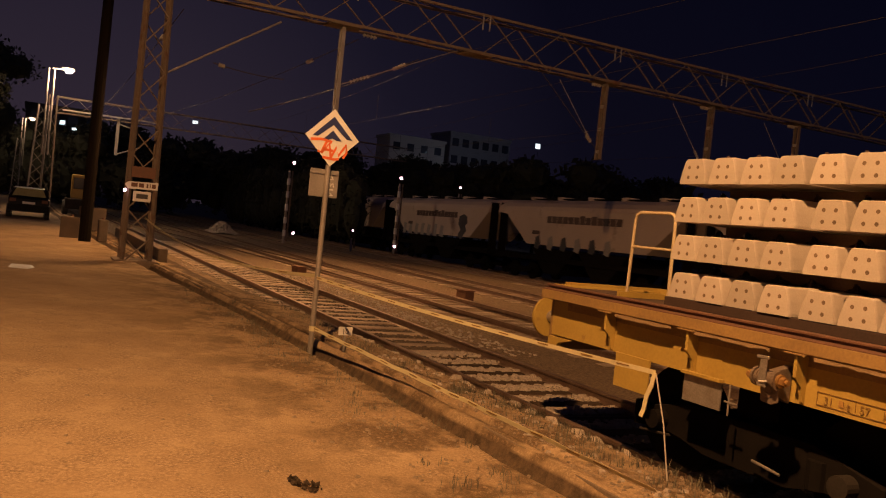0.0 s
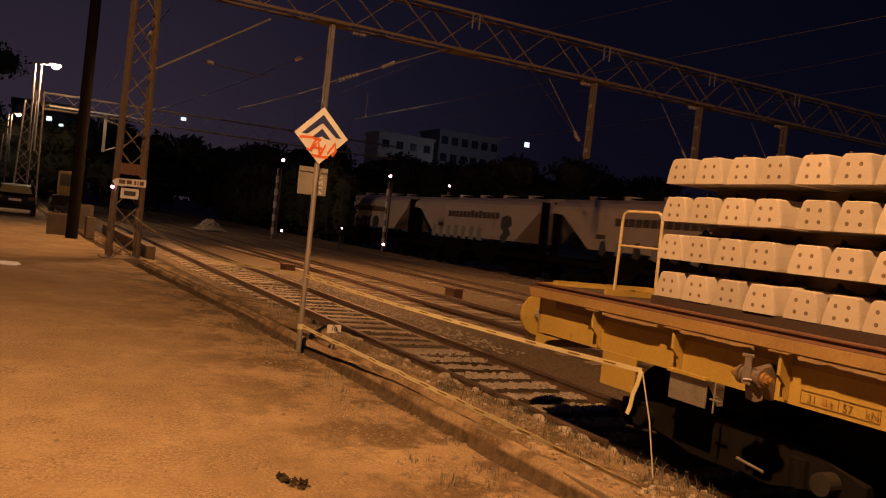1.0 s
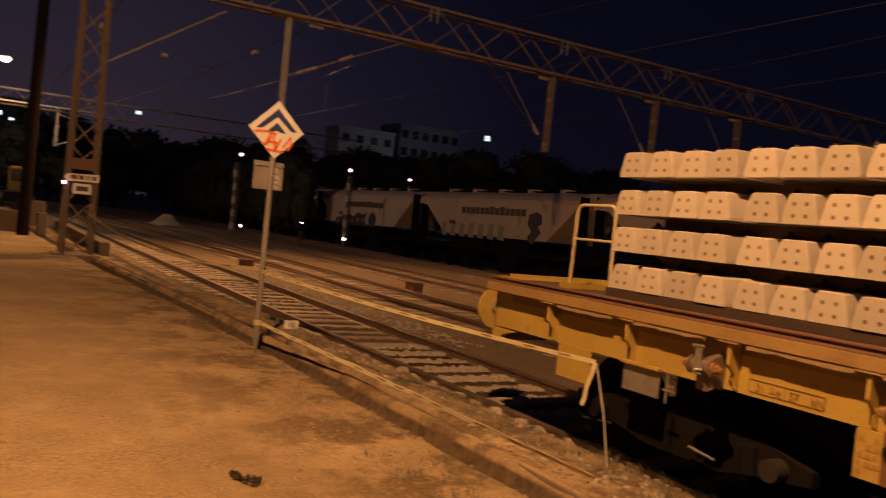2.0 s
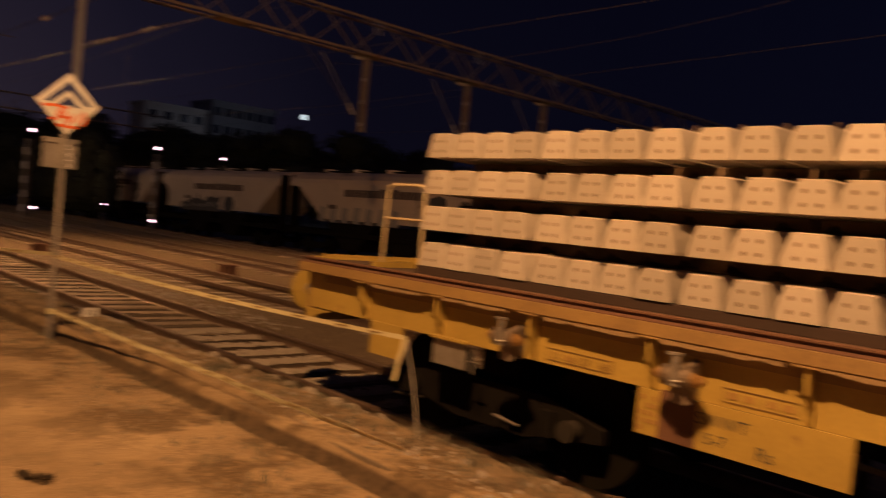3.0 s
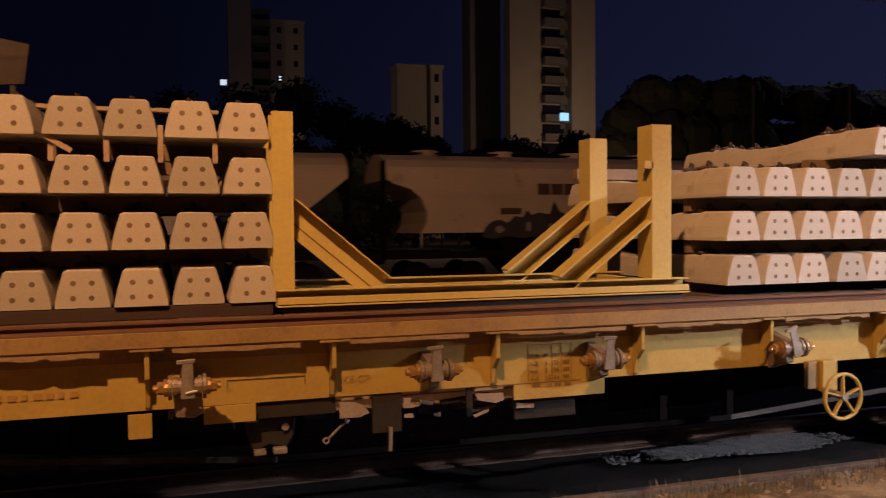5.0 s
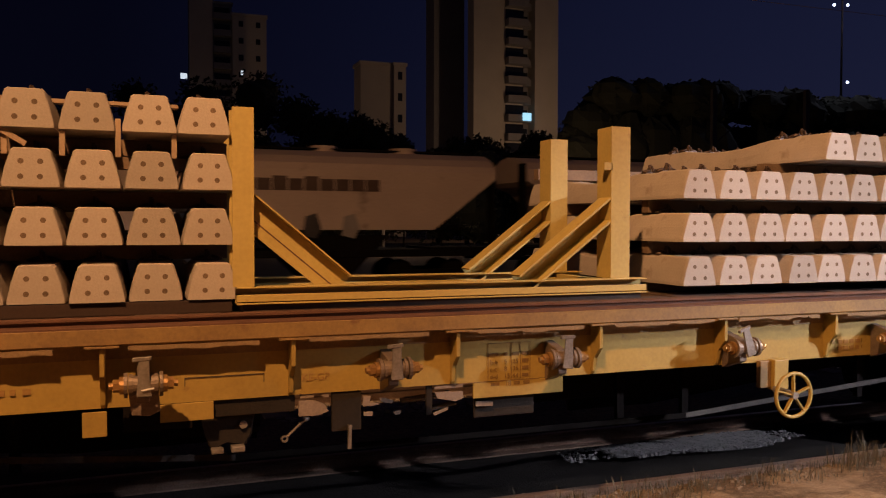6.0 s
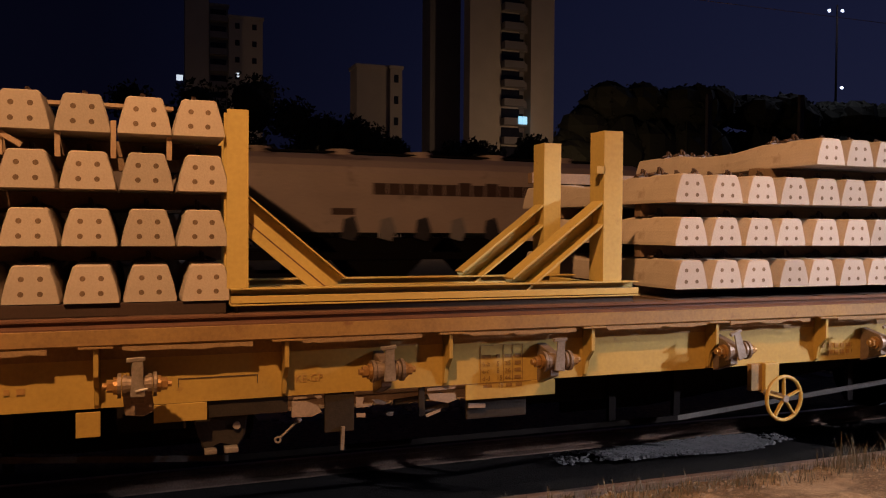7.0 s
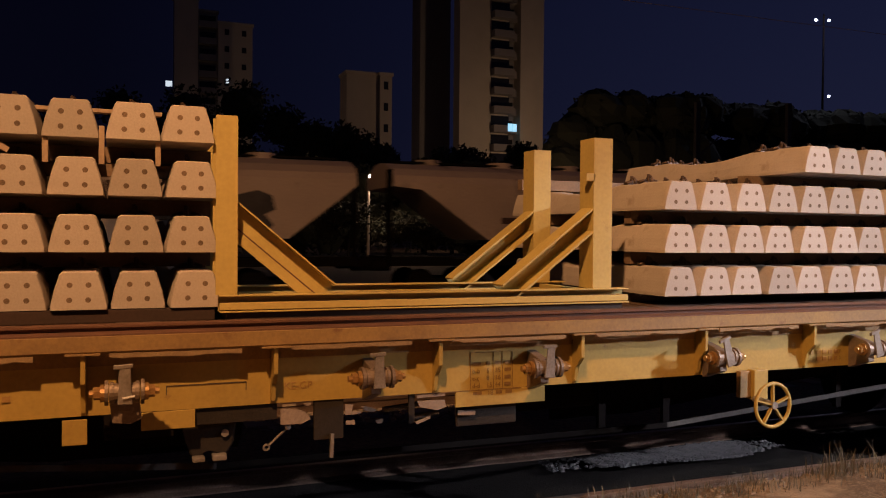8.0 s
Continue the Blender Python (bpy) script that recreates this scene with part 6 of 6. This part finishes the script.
# ---- trees and bushes as silhouettes of many leaves ----
def leaf_cloud(name, label, blobs, leaves, size, seed, kind="", core=0.0):
    """Leaves scattered in overlapping clumps, with gaps; one mesh of crown per tree."""
    rng = np.random.default_rng(seed)
    verts, faces = [], []
    for cx, cy, cz, rx, ry, rz in blobs:
        if core:
            # dense twigs and inner leaves that no light comes through
            k = len(verts)
            for i in range(5):
                up = math.pi * (i + 0.5) / 5
                for j in range(9):
                    a = 2 * math.pi * j / 9
                    f = core * rng.uniform(0.82, 1.12)
                    verts.append((cx + rx * f * math.sin(up) * math.cos(a), cy + ry * f * math.sin(up) * math.sin(a), cz + rz * f * math.cos(up)))
            faces += [(k + i * 9 + j, k + i * 9 + (j + 1) % 9, k + (i + 1) * 9 + (j + 1) % 9, k + (i + 1) * 9 + j) for i in range(4) for j in range(9)]
            faces += [tuple(k + j for j in range(9)), tuple(k + 36 + j for j in range(9))]
        n = leaves
        d = rng.normal(size=(n, 3))
        d /= np.linalg.norm(d, axis=1)[:, None]
        rad = rng.uniform(0.55, 1.05, n)[:, None]
        c = np.array([cx, cy, cz]) + d * rad * np.array([rx, ry, rz])
        a = rng.normal(size=(n, 3))
        a /= np.linalg.norm(a, axis=1)[:, None]
        b = np.cross(a, rng.normal(size=(n, 3)))
        b /= np.linalg.norm(b, axis=1)[:, None] + 1e-6
        s = rng.uniform(0.5, 1.2, n)[:, None] * size
        for i in range(n):
            k = len(verts)
            verts += [tuple(c[i] - a[i] * s[i]), tuple(c[i] + b[i] * s[i] * 0.5), tuple(c[i] + a[i] * s[i]), tuple(c[i] - b[i] * s[i] * 0.5)]
            faces.append((k, k + 1, k + 2, k + 3))
    me = bpy.data.meshes.new(name)
    me.from_pydata(verts, [], faces)
    me.materials.append(M_LEAF)
    return me


def build_tree(x, y, h, spread, seed, label, leaves=260, size=0.35, z0=-0.5):
    rng = random.Random(seed)
    t = thing("tree", label, "tree", (x, y, z0), "far trees")
    part("trunk", rod((0, 0, 0), (0.1, 0, h * 0.55), 0.05 * h * 0.5, 8, r2=0.02 * h * 0.5), M_BARK, t)
    for i in range(4):
        a = rng.uniform(0, 6.28)
        part("limb", rod((0.05, 0, h * 0.35), (math.cos(a) * spread * 0.6, math.sin(a) * spread * 0.6, h * rng.uniform(0.6, 0.8)), 0.02 * h * 0.4, 6, r2=0.02), M_BARK, t)
    blobs = [(rng.uniform(-0.6, 0.6) * spread, rng.uniform(-0.6, 0.6) * spread, h * rng.uniform(0.45, 0.9), spread * rng.uniform(0.3, 0.55), spread * rng.uniform(0.3, 0.55), h * rng.uniform(0.10, 0.2)) for _ in range(9)]
    ob = new("crown", leaf_cloud("crown", "", blobs, leaves, size, seed, core=0.66))
    ob.parent = t
    return t


spots = [(20, 100, 17, 6), (27, 95, 16, 6), (33, 90, 11.5, 5), (37.5, 92, 11.2, 5), (44, 96, 15, 6), (48, 94, 14.5, 5.5), (52, 92, 12.5, 5), (3, 110, 21, 8), (12, 106, 20, 8), (16, 60, 4.6, 3.0), (19.5, 61, 4.4, 2.6), (23, 62, 3.6, 3),
         (-6, 95, 15, 7), (-16, 90, 14, 7), (-30, 85, 13, 7), (-45, 80, 12, 7), (-60, 76, 13, 7), (-75, 66, 11, 7), (-88, 58, 10, 6), (-95, 44, 10, 6), (-100, 34, 11, 6), (-102, 24, 10, 6), (-104, 14, 9, 5), (-70, 50, 8, 6)]
for i, (x, y, h, r) in enumerate(spots):
    build_tree(x, y, h, r, i + 3, "dark leafy tree against the night sky" if h > 6 else "low leafy bush lit by a park lamp", 520 if h > 6 else 260, 0.36 if h > 6 else 0.16)
for i, (x, y, h, r) in enumerate(((-95, -6, 16, 7), (-60, -7, 12, 5), (-66, -4.5, 9, 3.5), (-120, 10, 12, 6))):
    build_tree(x, y, h, r, i + 60, "dark tree beside the yard road", 260, 0.3, 0.0)

# dark belt of woods behind the tracks and the road
blobs = []
rng = random.Random(18)
for i in range(120):
    x = rng.uniform(-150, -22)
    y = 44 + rng.uniform(-3, 6) + (12 if x > -60 else 0)
    top = rng.uniform(6.5, 9.5) * (1.0 if x < -60 else 0.85)
    blobs.append((x, y, top - 1.6, 2.6, 2.2, 1.8))
    blobs.append((x, y, top * 0.45, 3.0, 2.2, 3.2))
for i in range(150):
    y = rng.uniform(-40, 44)
    top = rng.uniform(7.0, 11.0)
    blobs.append((-118 + rng.uniform(-4, 4), y, top - 2.2, 2.6, 2.6, 2.2))
    blobs.append((-118 + rng.uniform(-4, 4), y, top * 0.45, 3.0, 2.8, 3.6))
belt = new("woods_belt", leaf_cloud("woods_belt", "", blobs, 150, 0.45, 15, core=0.74))
tagged(belt, "dark belt of woods behind the tracks", "woods", kind="stuff")

# dark thicket behind the train, and scrub beside its track in the west
blobs = []
rng = random.Random(28)
for i in range(95):
    x = rng.uniform(-24, 75)
    top = rng.uniform(6.2, 8.6)
    blobs.append((x, 70 + rng.uniform(-2, 4), top - 1.6, 2.6, 2.2, 1.9))
    blobs.append((x, 70 + rng.uniform(-2, 4), top * 0.4, 3.0, 2.2, 3.4))
thicket = new("thicket", leaf_cloud("thicket", "", blobs, 260, 0.24, 31, core=0.74))
tagged(thicket, "dark thicket behind the passing train", "woods", kind="stuff")
blobs = []
for i in range(46):
    x = rng.uniform(-104, -57.5)
    y = 22.6 + rng.uniform(-0.5, 0.4)
    top = rng.uniform(4.6, 6.4) * (0.8 if x > -60 else 1.0)
    blobs.append((x, y, top - 1.3, 1.5, 0.9, 1.4))
    blobs.append((x, y, top * 0.38, 1.7, 0.9, 2.4))
scrub = new("scrub", leaf_cloud("scrub", "", blobs, 150, 0.2, 33, core=0.74))
tagged(scrub, "dark overgrown scrub beside the far track", "bushes", kind="stuff")

# wooded hill to the east, one mass of crowns
blobs = []
rng = random.Random(8)
for i in range(150):
    x = rng.uniform(66, 190)
    top = 10 + 16.5 * min(1, max(0, (x - 63) / 9.0)) + rng.uniform(-1.5, 0.6)
    blobs.append((x, 118 + rng.uniform(-4, 8), top - 3.2, 4.2, 3.5, 3.0))
    blobs.append((x, 118 + rng.uniform(-4, 8), top * 0.55, 5.0, 3.5, 5.5))
hill = new("wooded_hill", leaf_cloud("wooded_hill", "", blobs, 260, 0.42, 5, core=1.0))
tagged(hill, "dark wooded hill against the night sky", "woods", kind="stuff")


# ---- ballast stones, grass and litter ----
def stones(name, label, boxes, count, size, seed, mat, zfun):
    rng = np.random.default_rng(seed)
    base = np.array([(-1, -1, -.7), (1, -1, -.6), (1, 1, -.7), (-1, 1, -.6), (-.7, -.6, .7), (.6, -.7, .6), (.7, .6, .75), (-.6, .7, .6)], float)
    quads = ((0, 3, 2, 1), (4, 5, 6, 7), (0, 1, 5, 4), (1, 2, 6, 5), (2, 3, 7, 6), (3, 0, 4, 7))
    verts, faces = [], []
    share = np.array([b[4] for b in boxes], float)
    share /= share.sum()
    for which in rng.choice(len(boxes), count, p=share):
        x0, x1, y0, y1, _ = boxes[which]
        x, y = rng.uniform(x0, x1), rng.uniform(y0, y1)
        s = size * rng.uniform(0.4, 1.25)
        q = base * (1 + rng.uniform(-0.28, 0.28, base.shape)) * s * np.array([1, rng.uniform(0.6, 1), rng.uniform(0.5, 0.8)])
        a = rng.uniform(0, 6.28)
        ca, sa = math.cos(a), math.sin(a)
        q = q @ np.array([[ca, sa, 0], [-sa, ca, 0], [0, 0, 1]]) + np.array([x, y, zfun(x, y) + s * 0.2])
        k = len(verts)
        verts += [tuple(v) for v in q]
        faces += [tuple(k + i for i in f) for f in quads]
    me = bpy.data.meshes.new(name)
    me.from_pydata(verts, [], faces)
    me.materials.append(mat)
    return tagged(new(name, me), label, "gravel", kind="stuff")


cribs = [(-41.69 + 0.62 * i - 0.15, -41.69 + 0.62 * i + 0.15, 5.45, 7.6, 1.0) for i in range(22, 60)]
stones("crib_stones", "dusty ballast stones filling the gaps between track sleepers", cribs[:28], 9000, 0.032, 6, M_CRIB_STONE, lambda x, y: ground_z(x, y) + 0.0)
stones("crib_stones", "pale ballast stones heaped between the last track sleepers", cribs[26:], 3200, 0.036, 16, M_STONE, lambda x, y: ground_z(x, y) + 0.02)
stones("ballast_stones", "loose pale ballast stones between the rails", [(-16, -6, 4.95, 5.6, 2.0), (-28, -16, 5.0, 8.4, 1.5), (-6, 3, 5.3, 6.2, 0.5), (1.6, 5.6, 9.2, 11.4, 2.2), (-24, -12, 7.9, 8.6, 0.3)], 7000, 0.036, 1, M_STONE, ground_z)
stones("verge_stones", "stones scattered along the yard's edge", [(-13, 0, 4.0, 5.0, 3.0), (0, 7, 4.6, 4.95, 0.25), (-14, 0, 2.7, 3.75, 0.9), (-8, 2, 0.8, 3.0, 0.06)], 5200, 0.015, 2, M_VERGE_STONE, ground_z)
stones("rubble", "pale broken stones along the near rail", [(-11.5, -5.2, 4.75, 5.5, 1.0)], 170, 0.055, 22, M_STONE, ground_z)
# the lit patch under the wagon is shaped by where this gravel lies
stones("lit_gravel_patch", "pale grey gravel between the rails, laid as the lit patch under the wagon", [(4.15, 6.0, 6.62, 6.98, 1.0), (4.3, 5.8, 6.55, 7.02, 0.4), (3.7, 6.3, 6.66, 6.98, 0.12)], 6500, 0.0155, 3, M_BED_STONE, lambda x, y: -0.46 + 0.015 * math.sin(x * 3.1) * math.sin(y * 5.0))

stones("rubble", "broken stones strewn between kerb and rail", [(-9.5, -2.2, 4.1, 5.1, 1.0)], 240, 0.026, 31, M_STONE, ground_z)
stones("rubble_heap", "pale rubble heap beside the far tracks", [(-60.5, -58.5, 11.8, 13.8, 1.0)], 500, 0.12, 9, M_STONE, lambda x, y: -0.5 + 0.8 * math.exp(-((x + 59.5) / 0.7) ** 2 - ((y - 12.8) / 0.7) ** 2))


def grass(name, label, areas, count, seed, height):
    rng = np.random.default_rng(seed)
    verts, faces = [], []
    share = np.array([a[4] for a in areas], float)
    share /= share.sum()
    tufts = [(w, rng.uniform(areas[w][0], areas[w][1]), rng.uniform(areas[w][2], areas[w][3])) for w in rng.choice(len(areas), count // 14, p=share)]
    for w, tx, ty in tufts:
        tall = rng.uniform(0.5, 1.3)
        for _ in range(14):
            x, y = tx + rng.normal() * 0.05, ty + rng.normal() * 0.05
            h = height * tall * rng.uniform(0.4, 1.2)
            a = rng.uniform(0, 6.28)
            lean = rng.uniform(0.1, 0.7) * h
            wd = rng.uniform(0.0015, 0.004)
            z = ground_z(x, y) - 0.005
            dx, dy = math.cos(a), math.sin(a)
            k = len(verts)
            verts += [(x - dy * wd, y + dx * wd, z), (x + dy * wd, y - dx * wd, z), (x + dx * lean * 0.35 + dy * wd * .7, y + dy * lean * 0.35 - dx * wd * .7, z + h * 0.6),
                      (x + dx * lean * 0.35 - dy * wd * .7, y + dy * lean * 0.35 + dx * wd * .7, z + h * 0.6), (x + dx * lean, y + dy * lean, z + h)]
            faces += [(k, k + 1, k + 2, k + 3), (k + 3, k + 2, k + 4)]
    me = bpy.data.meshes.new(name)
    me.from_pydata(verts, [], faces)
    me.materials.append(M_GRASS)
    return tagged(new(name, me), label, "grass", kind="stuff")


grass("tall_grass", "taller grey grass tufts beside the yard", [(4.8, 7.2, 4.66, 4.98, 1.0)], 560, 14, 0.17)
grass("dry_grass", "dry grass tufts along the yard's edge", [(-7.5, 0, 4.3, 4.95, 3.0), (0, 7, 4.62, 4.95, 2.0), (-20, -7, 4.2, 4.9, 1.0), (-16, -4, 2.9, 3.7, 0.8)], 9000, 4, 0.085)
weed = thing("weed_clump", "flat dark weed clump growing in the yard", "weed", (-4.65, 2.03, 0.0))
me = leaf_cloud("leaves", "", [(0, 0, 0.012, 0.09, 0.07, 0.015), (-0.12, -0.06, 0.01, 0.08, 0.03, 0.012)], 90, 0.02, 77)
me.materials.clear()
me.materials.append(M_WEED)
ob = new("leaves", me)
ob.parent = weed


# ---- what moves ----
def train_pose(x):
    """A wagon's middle on the gently falling far track."""
    z0, z1 = far_drop(x - 5.2), far_drop(x + 5.2)
    return pose(x, TRAIN_Y, RAIL_TOP + (z0 + z1) / 2, 0, -math.degrees(math.atan2(z1 - z0, 10.4)), 0)


def motions():
    for wagon, x in TRAIN:
        walk(wagon, [(t, train_pose(x + mid)) for t, mid in RUN])
        for ws in [o for o in wagon.children if o.name.startswith("wheelset")]:
            x0, z0 = ws.location.x, ws.location.z
            step = 1.4
            turns = (RUN[-1][1] - RUN[0][1]) / 0.46
            n = int(turns / step) + 1
            walk(ws, [(8.0 * i / n, pose(x0, 0, z0, 0, math.degrees(turns * i / n), 0)) for i in range(n + 1)])


motions()
